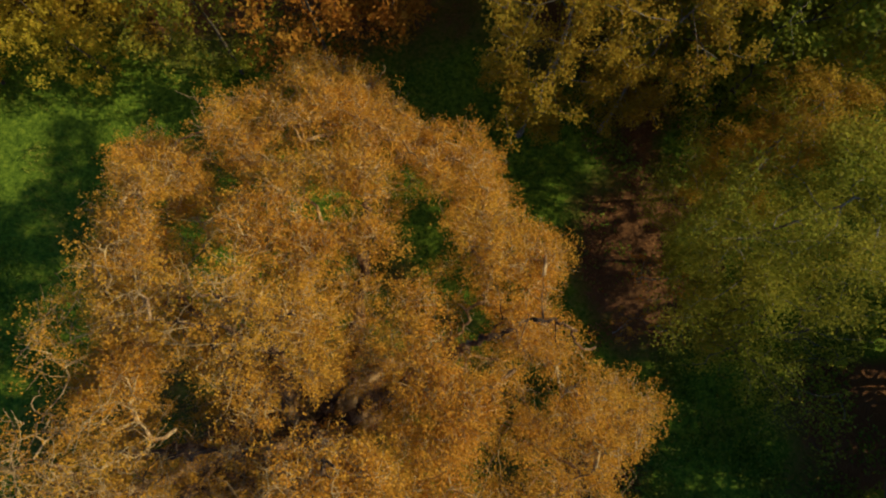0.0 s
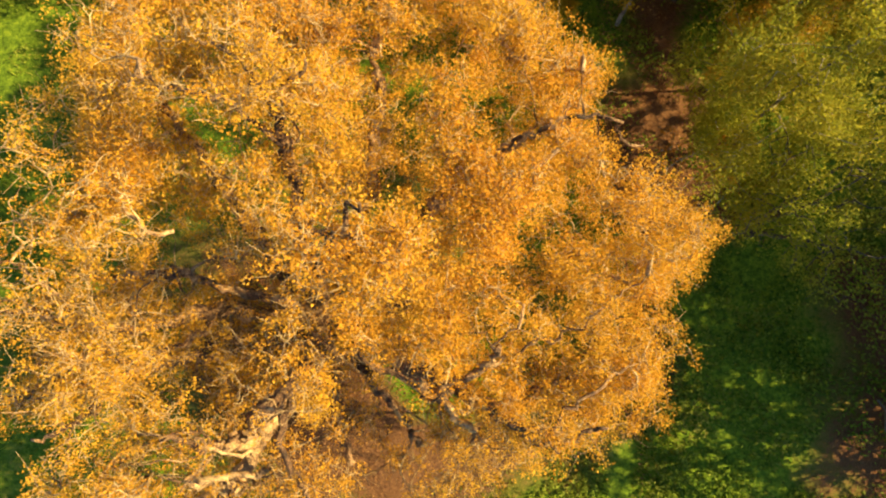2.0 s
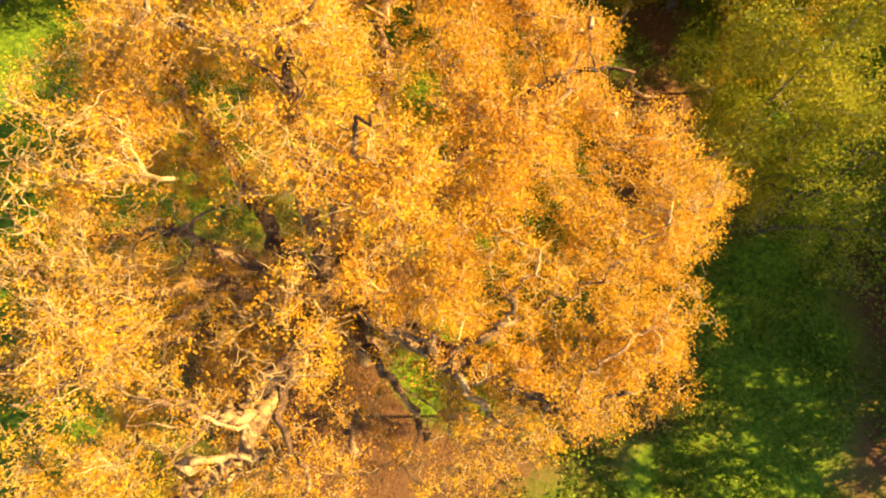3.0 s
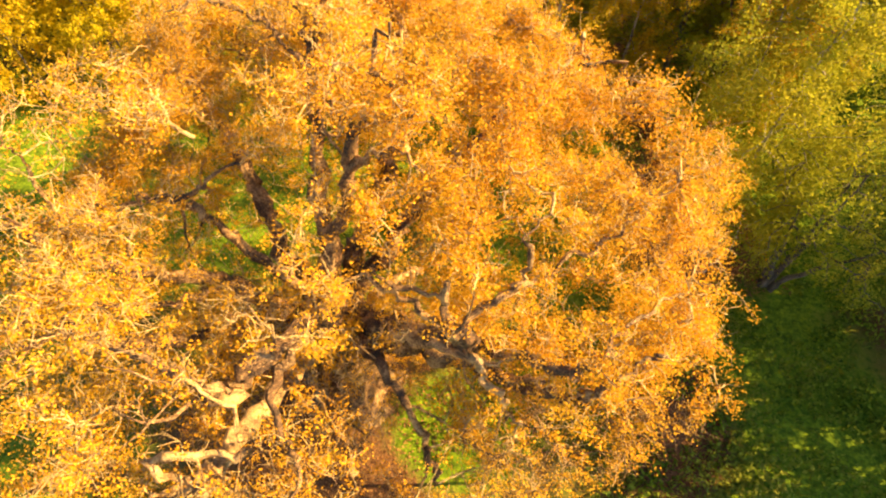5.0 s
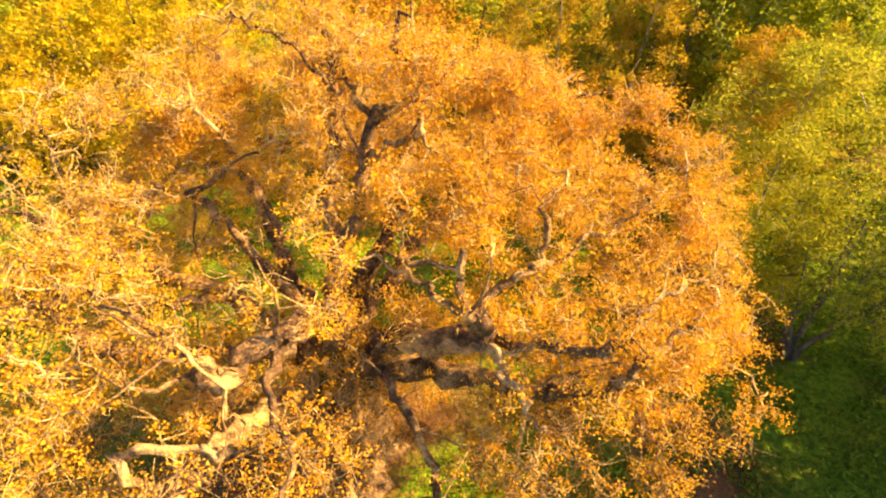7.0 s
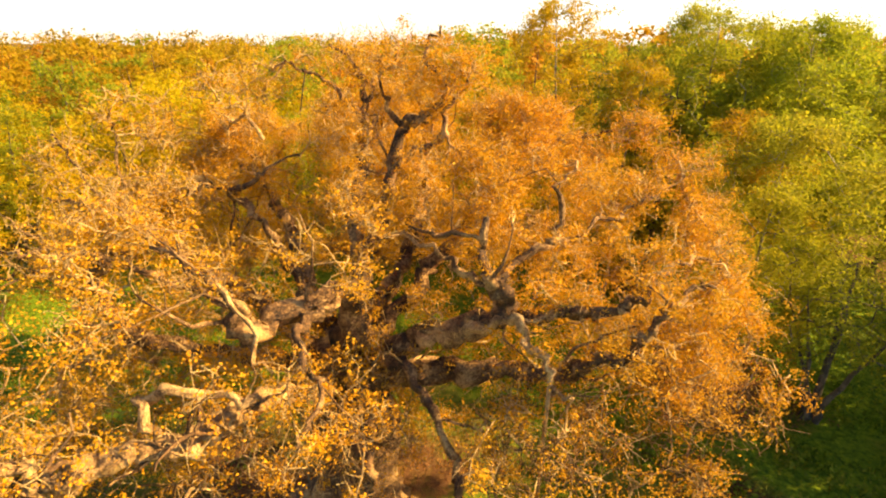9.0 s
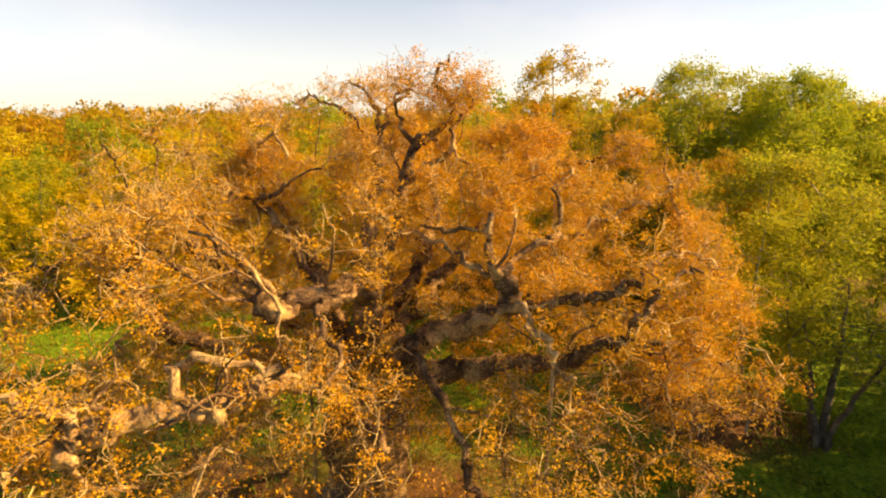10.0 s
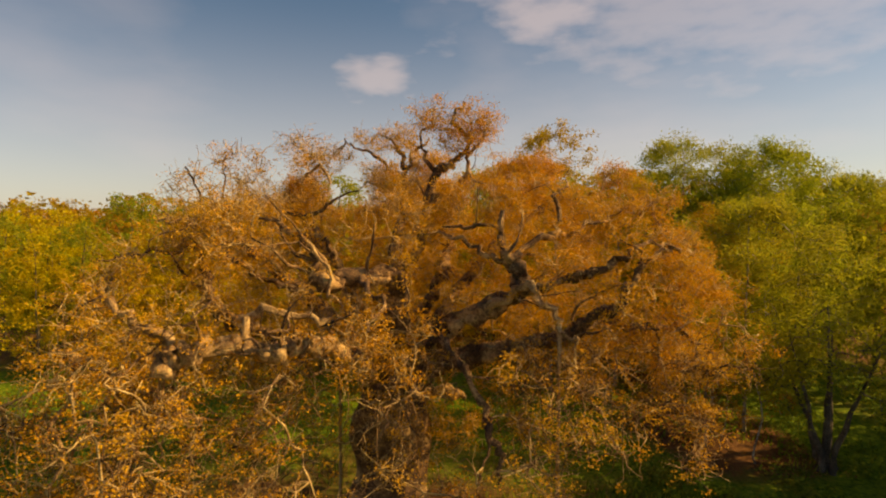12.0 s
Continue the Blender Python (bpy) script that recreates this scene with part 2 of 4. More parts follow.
def tubes(chains, sides):
    """Tapered tubes round polylines: chains of (points (n, 3), radii (n,)). Returns verts and quads; ends are drawn to a point."""
    V, F, base = [], [], 0
    ang = np.linspace(0, 2 * math.pi, sides, endpoint=False)
    ring = np.stack([np.cos(ang), np.sin(ang)], -1)
    idx = np.arange(sides)
    for pts, rad in chains:
        n = len(pts)
        if n < 2:
            continue
        tan = unit(np.gradient(pts, axis=0))
        up = np.where(np.abs(tan[:, 2:3]) > 0.9, np.array([[1.0, 0, 0]]), np.array([[0, 0, 1.0]]))
        s = unit(np.cross(tan, up))
        for i in range(1, n):
            s[i] = s[i - 1] - tan[i] * (s[i - 1] @ tan[i])
            s[i] /= max(np.linalg.norm(s[i]), 1e-9)
        b = np.cross(tan, s)
        v = pts[:, None] + rad[:, None, None] * (ring[None, :, 0:1] * s[:, None] + ring[None, :, 1:2] * b[:, None])
        V.append(v.reshape(-1, 3))
        a = (base + np.arange(n - 1)[:, None] * sides + idx[None])
        c = (base + np.arange(n - 1)[:, None] * sides + (idx[None] + 1) % sides)
        F.append(np.stack([a, c, c + sides, a + sides], -1).reshape(-1, 4))
        base += n * sides
    return np.concatenate(V), np.concatenate(F)


def smooth_line(points, step=0.35, gnarl=0.12, rng=RNG):
    """A gnarled line through a few points (x, y, z, radius): evenly stepped, with knees and wobble."""
    p = np.asarray(points, float)
    k = np.arange(len(p))
    length = np.linalg.norm(np.diff(p[:, :3], axis=0), axis=1).sum()
    n = max(4, int(length / step))
    u = np.linspace(0, len(p) - 1, n)
    # Catmull-Rom
    i = np.clip(u.astype(int), 0, len(p) - 2)
    f = (u - i)[:, None]
    q = np.concatenate([2 * p[:1] - p[1:2], p, 2 * p[-1:] - p[-2:-1]])
    a, b, c, d = q[i], q[i + 1], q[i + 2], q[i + 3]
    out = 0.5 * (2 * b + (c - a) * f + (2 * a - 5 * b + 4 * c - d) * f**2 + (3 * b - 3 * c + d - a) * f**3)
    w = rng.normal(0, 1, (n, 3)) * gnarl
    w[0] = 0
    out[:, :3] += w
    out[:, 3] = np.maximum(out[:, 3] * (1 + rng.normal(0, 0.11, n)), 0.02)
    return out


def leaves(centres, size, rng, up_bias=0.35, aspect=0.62):
    """A folded four-cornered leaf at each centre."""
    n = len(centres)
    nrm = rng.normal(0, 1, (n, 3))
    nrm[:, 2] = np.abs(nrm[:, 2]) + up_bias
    nrm = unit(nrm)
    t = unit(np.cross(nrm, rng.normal(0, 1, (n, 3))))
    b = np.cross(nrm, t)
    s = size * rng.uniform(0.7, 1.2, (n, 1))
    fold = s * rng.uniform(-0.05, 0.3, (n, 1))
    w = aspect * rng.uniform(0.75, 1.25, (n, 1))
    v = np.stack([centres - t * s * 0.5, centres + b * s * 0.5 * w - nrm * fold, centres + t * s * 0.5, centres - b * s * 0.5 * w - nrm * fold], 1)
    f = np.arange(n * 4).reshape(n, 4)
    return v.reshape(-1, 3), f


def leaflets(centres, size, rng, up_bias=0.5):
    """A small pointed leaf at each centre, three-cornered."""
    n = len(centres)
    nrm = rng.normal(0, 1, (n, 3))
    nrm[:, 2] = np.abs(nrm[:, 2]) + up_bias
    nrm = unit(nrm)
    t = unit(np.cross(nrm, rng.normal(0, 1, (n, 3))))
    b = np.cross(nrm, t)
    s = size * rng.uniform(0.75, 1.25, (n, 1))
    w = 0.36 * rng.uniform(0.8, 1.3, (n, 1))
    v = np.stack([centres + t * s * 0.6, centres - t * s * 0.4 + b * s * w, centres - t * s * 0.4 - b * s * w], 1)
    return v.reshape(-1, 3), np.arange(n * 3).reshape(n, 3)


def grow(nodes, radii_tip, targets, rng, step=0.5, gnarl=0.16, lift=0.0, back=0.25):
    """Grows a twig from the best node of the tree to each target, nearest targets first.
    nodes: (n, 3) start nodes with their outward ways. Returns the chains and how much each carries."""
    cap = len(nodes) + len(targets) * 14
    P = np.zeros((cap, 3))
    depth = np.zeros(cap)
    parent = np.full(cap, -1)
    n0 = n = len(nodes)
    P[:n] = nodes
    near = np.array([np.linalg.norm(nodes - q, axis=1).min() for q in targets])
    order = np.argsort(near)
    chains = []
    for q in targets[order]:
        d = np.linalg.norm(P[:n] - q, axis=1)
        j = int(np.argmin(d + back * depth[:n]))
        dist = d[j]
        m = int(np.clip(dist / step, 2, 12))
        f = np.linspace(0, 1, m + 1)[1:, None]
        line = P[j] + (q - P[j]) * f
        sag = np.sin(f * math.pi)
        wob = rng.normal(0, 1.7 * gnarl, (m + 2, 3))
        wob = (0.25 * wob[:-2] + 0.5 * wob[1:-1] + 0.25 * wob[2:]) * min(1.0, dist / 1.5)
        line = line + sag * rng.normal(0, 0.12 * dist, 3) + wob
        line[:, 2] += (sag * lift * dist)[:, 0]
        ids = np.arange(n, n + m)
        P[ids] = line
        parent[ids] = np.r_[j, ids[:-1]]
        depth[ids] = depth[j] + np.cumsum(np.full(m, dist / m)) 
        chains.append(np.r_[j, ids])
        n += m
    load = np.zeros(n)
    for c in chains:
        load[c[-1]] += 1
    for i in range(n - 1, n0 - 1, -1):
        load[parent[i]] += load[i]
    rad = radii_tip * np.maximum(load, 1) ** 0.42
    out = []
    for c in chains:
        r = rad[c].copy()
        r[0] = min(r[0], r[1] * 1.15)
        out.append((P[c], r))
    return out, P[:n], rad


# ---- ground ----
def hill(x, y):
    return 0.25 * math.sin(0.11 * x + 1.0) * math.cos(0.09 * y) + 0.12 * math.sin(0.31 * x - 0.2 * y)


def make_ground():
    xs = np.unique(np.concatenate([np.linspace(-900, -60, 15), np.linspace(-60, 60, 121), np.linspace(60, 900, 15)]))
    ys = np.unique(np.concatenate([np.linspace(-900, -50, 15), np.linspace(-50, 80, 131), np.linspace(80, 900, 15)]))
    X, Y = np.meshgrid(xs, ys)
    near = np.clip(1.5 - np.hypot(X, Y - 8) / 120, 0, 1)
    Z = (0.25 * np.sin(0.11 * X + 1.0) * np.cos(0.09 * Y) + 0.12 * np.sin(0.31 * X - 0.2 * Y)) * near
    V = np.stack([X, Y, Z], -1).reshape(-1, 3)
    w, h = len(xs), len(ys)
    a = (np.arange(h - 1)[:, None] * w + np.arange(w - 1)[None]).ravel()
    me = mesh_of("ground", V, np.stack([a, a + 1, a + w + 1, a + w], -1), M_GROUND, True)
    # fallen leaves: under the wood, round the oak's foot and on the path beside it
    x, y = V[:, 0], V[:, 1]
    c = np.full(len(V), -0.15)
    c = np.maximum(c, 0.50 - 0.13 * np.abs(x - 16.5 - 0.10 * (y - 18)) - 0.09 * np.clip(9 - y, 0, 10))
    c = np.maximum(c, 0.80 - 0.07 * np.hypot((x + 0.5) / 1.35, y - 0.2))
    c = np.maximum(c, 0.36 - 0.016 * np.hypot(x + 5.0, y - 3.0))
    c -= 0.95 * np.exp(-(((x - 3.0) / 3.2) ** 2 + ((y - 0.6) / 2.6) ** 2))
    c = np.maximum(c, np.clip(0.08 * (np.abs(x + 8) - 42), -0.2, 0.35))
    c = np.maximum(c, np.clip(0.06 * (y - 24), -0.2, 0.4))
    c = np.maximum(c, np.clip(0.07 * (x - 21.0), -0.2, 0.45) - 0.3 * (y > 7))
    c = np.maximum(c, 0.85 - 0.14 * np.hypot((x - 17.0) / 1.3, (y - 13.5) / 1.3))
    c = np.maximum(c, 0.85 - 0.2 * np.hypot(x - 13.6, (y - 2.0) / 1.3))
    at = me.attributes.new("litter", "FLOAT", "POINT")
    at.data.foreach_set("value", c.astype(np.float32))
    return tagged(part("ground", me), "grassy woodland clearing with patches of brown leaf litter", "ground", kind="structure")


make_ground()


# ---- the old oak ----
OAK_AT = (-1.8, 3.2)


# how far the crown reaches from its middle, by heading in steps of 15 degrees from +x
OAK_MID = np.array((0.0, 5.0))
OAK_REACH = np.array((12.2, 11.0, 9.6, 12.0, 13.0, 13.4, 16.0, 15.0, 15.4, 14.2, 12.6, 10.5, 10.6, 11.6, 13.6, 14.6, 13.6, 11.4, 9.8, 9.2, 9.6, 10.6, 11.9, 12.8))


def oak_rho(x, y):
    th = np.degrees(np.arctan2(y - OAK_MID[1], x - OAK_MID[0])) % 360
    reach = np.interp(th, np.arange(0, 361, 15), np.r_[OAK_REACH, OAK_REACH[0]])
    reach = reach * (1 + 0.03 * np.sin(np.radians(th) * 11 + 1) + 0.025 * np.sin(np.radians(th) * 23))
    return np.hypot(x - OAK_MID[0], y - OAK_MID[1]) / reach


def oak_top(x, y):
    r = oak_rho(x, y)
    top = 3.5 + 12.2 * (1 - (0.46 - 0.11 * np.clip(x / 8.0, 0, 1)) * r**4.0)
    top -= 1.9 * np.clip((6.0 - y) / 5.0, 0, 1) * np.clip((x + 9.0) / 4.0, 0.3, 1)
    top -= 1.6 * np.clip((1.0 - y) / 9.0, 0, 1) + 1.6 * np.clip((1.5 - y) / 4.0, 0, 1) * np.clip((x + 3.0) / 3.0, 0, 1)
    return top


def cloud(p, s, seed):
    return np.array([noise.noise(Vector((q[0] * s + seed, q[1] * s, q[2] * s))) for q in p])


def oak_targets(n, rng):
    pts = []
    m = n * 14
    x = rng.uniform(-17, 14, m)
    y = rng.uniform(-10.5, 21.5, m)
    r = oak_rho(x, y)
    keep = r < 1
    x, y, r = x[keep], y[keep], r[keep]
    top = oak_top(x, y)
    bottom = 8.0 - (2.8 + 0.2 * np.clip(x / 8.0, 0, 1)) * r**2 - 1.6 * np.clip((2.0 - y) / 6.0, 0, 1) * np.clip((9.0 - x) / 4.0, 0, 1) + 0.8 * np.clip((x - 6.0) / 3.0, 0, 1)
    depth = np.where(rng.random(len(x)) < 0.62, rng.exponential(0.55, len(x)), rng.uniform(0, 1, len(x)) * (top - bottom))
    drop = np.clip((r - 0.72) / 0.28, 0, 1)
    depth = np.where(rng.random(len(x)) < 0.8 * drop, rng.uniform(0, 1, len(x)) * (top - bottom), depth)
    z = np.maximum(top - depth, bottom)
    p = np.stack([x, y, z], -1)
    lump = cloud(p, 0.33, 3.0)
    p[:, 2] += 1.0 * cloud(p * np.array([1, 1, 0.0]), 0.30, 11.0) + 0.4 * cloud(p * np.array([1, 1, 0.0]), 0.9, 5.0)
    open_in = (p[:, 2] < top - 3.2) & (r < 0.55) & (rng.random(len(x)) < 0.2)
    well = cloud(p * np.array([1, 1, 0.12]), 0.36, 23.0)
    ok = (lump > -0.09) & (cloud(p, 0.75, 8.0) > -0.01) & (well > np.where(p[:, 1] > 8, -0.34, np.where(p[:, 0] < 2, -0.2, -0.25))) & ~open_in
    bay = (p[:, 0] > -0.3) & (p[:, 0] < 8.4) & (p[:, 1] < 2.0 - 0.28 * p[:, 0] + 0.5 * lump) & (p[:, 2] > 5.5)
    ok &= ~bay | (rng.random(len(p)) < 0.2)
    front = (p[:, 1] < 4.6) & (p[:, 2] > 10.8) & (p[:, 0] > -5.5) & (p[:, 0] < 8.5)
    worn = ((p[:, 0] + 3.6) / 3.4) ** 2 + ((p[:, 1] - 4.2) / 3.2) ** 2 < 1
    ok &= ~worn | (rng.random(len(p)) < 0.5)
    ok &= ~front | (rng.random(len(p)) < 0.62)
    p = p[ok]
    return p[:n]


def tuft_targets(centre, size, n, rng):
    d = unit(rng.normal(0, 1, (n, 3))) * rng.uniform(0.45, 1, (n, 1)) ** 0.46
    return np.array(centre) + d * np.array(size)


def make_oak():
    rng = np.random.default_rng(21)
    oak = new("oak_tree")
    oak.location = (*OAK_AT, 0)
    o = np.array([*OAK_AT, 0.0])
    # trunk: broad, fluted and hollowed, flaring into roots
    bm = bmesh.new()
    n_ring, n_up = 40, 26
    rows = []
    for j in range(n_up):
        f = j / (n_up - 1)
        z = -0.3 + 8.6 * f
        rad = 1.55 + 1.1 * math.exp(-3.2 * max(z, 0)) + 0.10 * math.sin(z * 1.7) - 0.35 * f
        row = []
        for i in range(n_ring):
            a = 2 * math.pi * i / n_ring
            flute = 0.16 * math.sin(5 * a + 0.35 * z) + 0.10 * math.sin(9 * a - 0.5 * z + 1) + 0.07 * math.sin(17 * a + z)
            lump = 0.35 * noise.noise(Vector((math.cos(a) * 1.3, math.sin(a) * 1.3, z * 0.5)))
            rr = rad * (1 + flute * (1.1 - 0.4 * f)) + lump
            row.append(bm.verts.new((rr * math.cos(a) + 0.35 * f, rr * math.sin(a) * 0.95, z)))
        rows.append(row)
    for a, b in zip(rows, rows[1:]):
        for i in range(n_ring):
            bm.faces.new((a[i], a[(i + 1) % n_ring], b[(i + 1) % n_ring], b[i]))
    bm.faces.new(rows[-1])
    part("trunk", bmesh_mesh("trunk", bm, M_BARK), oak, "broad fluted brown oak trunk")
    limb_rows = [
        # rear leader with its flat top
        [(-1.5, 3.4, 7.0, .85), (-1.4, 4.6, 10.2, .70), (-1.36, 6.5, 13.2, .44), (-1.34, 7.2, 14.0, .36), (-1.31, 8.0, 15.6, .26), (-1.8, 9.0, 17.0, .14), (-2.7, 9.2, 17.7, .05)],
        [(-1.31, 7.9, 15.5, .18), (-0.7, 8.6, 16.5, .12), (-0.2, 8.8, 17.3, .04)],
        [(-1.33, 7.6, 15.0, .18), (-2.6, 8.2, 16.2, .12), (-3.7, 8.4, 16.7, .08), (-4.4, 8.6, 17.2, .03)],
        # bent snag that carries the tallest tuft
        [(-1.2, 4.2, 10.0, .5), (-0.5, 4.6, 12.4, .40), (-0.24, 4.7, 13.4, .36), (0.26, 5.0, 15.2, .28), (0.95, 4.7, 15.65, .27), (1.66, 4.2, 16.5, .2), (1.1, 4.5, 17.3, .12), (1.7, 4.9, 18.1, .04)],
        [(-0.1, 4.7, 13.7, .28), (0.55, 4.7, 14.4, .25), (1.47, 4.5, 14.85, .22), (1.84, 4.3, 15.3, .17), (1.74, 4.2, 16.1, .12), (2.4, 4.4, 16.7, .04)],
        [(0.3, 5.0, 15.2, .18), (-0.3, 4.6, 16.4, .11), (0.1, 4.4, 17.6, .04)],
        # forked limb with a broken post
        [(-0.6, 2.6, 7.4, .9), (0.55, 2.2, 8.8, .74), (2.0, 1.3, 9.8, .60), (3.2, 0.7, 10.5, .50), (3.36, 0.5, 11.2, .44), (3.04, 0.4, 11.85, .38), (2.77, 0.6, 12.35, .25), (2.80, 1.0, 13.45, .19)],
        [(3.04, 0.4, 11.9, .28), (3.62, 0.9, 12.4, .25), (4.6, 1.3, 12.7, .22), (4.95, 1.6, 13.3, .18), (4.8, 1.9, 14.0, .08), (5.2, 2.4, 14.5, .03)],
        [(4.5, 1.3, 12.65, .16), (6.0, 1.9, 12.9, .12), (7.6, 2.8, 13.6, .07), (9.4, 4.0, 13.6, .03)],
        [(2.95, 0.4, 11.7, .22), (2.2, 0.8, 11.9, .17), (1.6, 1.2, 12.3, .13), (0.55, 1.6, 12.65, .08), (-0.4, 1.6, 12.9, .03)],
        [(2.76, 0.8, 12.9, .15), (1.6, 1.2, 12.75, .12), (0.6, 1.8, 13.0, .05)],
        # long dark limbs to the right
        [(1.2, 1.7, 9.3, .50), (3.2, 0.7, 10.4, .40), (4.4, 0.2, 10.9, .33), (5.24, -0.3, 11.2, .29), (5.94, -0.7, 11.6, .24), (6.54, -0.6, 12.0, .15), (7.8, 0.4, 12.4, .10), (9.6, 1.6, 12.0, .04)],
        [(-0.4, 2.4, 7.2, .9), (2.3, 1.5, 8.3, .72), (4.3, 0.4, 8.95, .52), (5.4, -0.4, 9.8, .38), (6.2, -1.0, 10.5, .31), (6.7, -1.2, 11.2, .26), (7.0, -1.0, 11.75, .16), (8.4, -0.6, 12.2, .06)],
        [(5.2, -0.2, 9.6, .28), (7.2, 0.6, 9.4, .22), (9.4, 1.4, 9.0, .14), (11.2, 2.2, 8.0, .05)],
        # short pale limb that rests on a prop
        [(0.6, 2.0, 8.6, .5), (2.2, 1.0, 10.0, .34), (3.6, -0.1, 10.9, .22), (4.05, -0.5, 10.4, .20), (4.4, -1.0, 9.65, .16), (4.9, -1.35, 9.3, .09)],
        # cut limb at the front left, bent like an elbow
        [(-1.6, 2.4, 8.4, .95), (-1.0, 1.6, 10.4, .74), (-1.33, 1.2, 11.2, .58), (-2.43, 0.0, 11.2, .54), (-3.03, -0.9, 10.95, .52), (-3.43, -1.1, 11.6, .42), (-3.5, -1.1, 12.2, .27), (-4.1, -1.0, 12.7, .17), (-5.4, -0.6, 13.2, .05)],
        [(-4.1, -0.8, 12.75, .13), (-3.6, -1.2, 12.2, .10), (-3.0, -1.4, 11.6, .08), (-2.9, -1.7, 10.9, .06), (-2.5, -1.9, 10.7, .02)],
        # low limb sweeping forward to a sawn stump
        [(-2.2, 2.2, 7.0, .95), (-2.6, 0.6, 8.0, .82), (-3.2, -1.2, 9.2, .70), (-3.72, -2.4, 9.5, .66), (-4.36, -3.0, 9.5, .64), (-5.1, -3.6, 9.75, .62), (-6.0, -4.2, 9.8, .66), (-6.6, -4.5, 9.4, .70)],
        [(-6.3, -4.6, 9.8, .30), (-6.46, -4.6, 10.25, .26), (-7.0, -4.6, 10.5, .22), (-7.4, -4.6, 11.0, .17), (-8.4, -4.0, 11.3, .05)],
        [(-4.6, -2.9, 9.5, .22), (-5.3, -2.7, 10.2, .24), (-4.72, -2.5, 10.5, .25), (-3.71, -2.4, 10.36, .24), (-2.88, -2.3, 10.24, .20), (-2.73, -2.3, 9.7, .07)],
        # drooping limb with a broken end
        [(-0.6, 1.9, 8.2, .5), (0.4, 0.9, 8.8, .34), (1.2, -0.2, 8.2, .26), (1.9, -1.3, 6.9, .21), (2.3, -2.0, 5.9, .16), (2.4, -2.4, 5.2, .09)],
        # left and rear limbs
        [(-2.6, 3.0, 7.6, .8), (-4.6, 3.2, 9.9, .5), (-6.6, 2.6, 11.8, .34), (-8.4, 2.6, 13.0, .17), (-10.4, 3.4, 13.2, .05)],
        [(-2.7, 2.9, 7.2, .7), (-5.4, 2.0, 8.6, .52), (-7.5, 1.0, 9.8, .42), (-7.9, 0.8, 11.6, .34), (-7.3, 0.0, 12.8, .2), (-8.6, -1.0, 13.2, .06)],
        [(-2.4, 3.6, 9.0, .4), (-4.0, 3.8, 11.6, .3), (-4.95, 4.0, 12.9, .24), (-5.49, 4.0, 13.5, .18), (-6.8, 4.0, 13.2, .12), (-7.86, 4.0, 13.1, .05)],
        [(-5.2, 4.0, 13.3, .15), (-4.13, 4.0, 13.85, .12), (-3.0, 4.4, 14.4, .04)],
        [(-8.3, 2.6, 13.0, .10), (-9.1, 2.8, 14.2, .07), (-9.5, 2.8, 15.2, .03)],
        [(-8.0, 2.8, 12.9, .10), (-8.44, 4.0, 14.5, .07), (-8.4, 4.0, 15.8, .03)],
        [(-2.4, 4.0, 7.8, .7), (-4.2, 6.8, 10.4, .5), (-6.4, 10.0, 12.2, .25), (-8.2, 13.0, 12.2, .10), (-9.4, 15.4, 11.4, .04)],
        [(-1.2, 4.4, 7.8, .7), (0.4, 8.0, 10.4, .5), (1.0, 12.0, 12.6, .33), (0.6, 16.0, 12.8, .15), (0.2, 19.0, 11.4, .06)],
        [(-0.6, 4.0, 8.0, .6), (2.4, 6.4, 11.2, .42), (5.2, 8.0, 13.6, .26), (7.4, 8.8, 14.4, .12), (9.4, 8.0, 14.2, .05)],
        [(-1.8, 1.8, 6.6, .55), (-1.0, -0.6, 7.7, .36), (-0.2, -2.4, 8.0, .16)],
        # low sunlit limb behind the trunk
        [(-1.0, 4.2, 5.2, .62), (0.2, 5.8, 5.2, .50), (1.2, 6.8, 4.9, .42), (1.5, 7.0, 4.8, .34)],
        [(-4.6, 3.1, 9.9, .26), (-6.4, 1.6, 11.2, .18), (-8.0, 1.6, 12.2, .13), (-9.6, 0.4, 12.1, .08), (-11.6, 0.4, 11.8, .03)],
        [(-1.3, 1.2, 11.1, .3), (-2.0, -1.2, 11.2, .2), (-1.0, -2.8, 10.9, .1), (-1.6, -4.0, 10.2, .04)],
    ]
    # the fork and post, the dark limb, the propped, cut, low and looped limbs carry few leaves
    # the first list names limbs painted pale to look sunlit
    SUNLIT = (14, 16, 17, 18, 19, 31)
    STAND_CLEAR = (6, 7, 9, 14, 15, 17, 18, 19, 20)
    skeleton_nodes = []

    def bough(name, line, sides, rough, mat=M_BARK, label=""):
        pts = np.vstack([line[:, :3], line[-1:, :3]]) - o
        v, f = tubes([(pts, np.r_[line[:, 3], 0.0])], sides)
        # knots, hollows and ridges
        lump = np.array([noise.noise(Vector(q * 1.3)) * 0.5 + noise.noise(Vector(q * 3.9)) * 0.42 + noise.noise(Vector(q * 9.0)) * 0.3 for q in v])
        centre = np.repeat(pts, sides, axis=0)
        turn = 2 * math.pi * (np.arange(len(v)) % sides) / sides
        ridge = np.array([noise.noise(Vector((2.2 * math.cos(a) + pts[0, 0], 2.2 * math.sin(a), 0.11 * (i // sides)))) for i, a in enumerate(turn)])
        v = centre + (v - centre) * (1 + rough * (0.6 * lump + 0.55 * ridge))[:, None]
        return part(name, mesh_of(name, v, f, mat, True), oak, label)

    shoots, clear = [], []
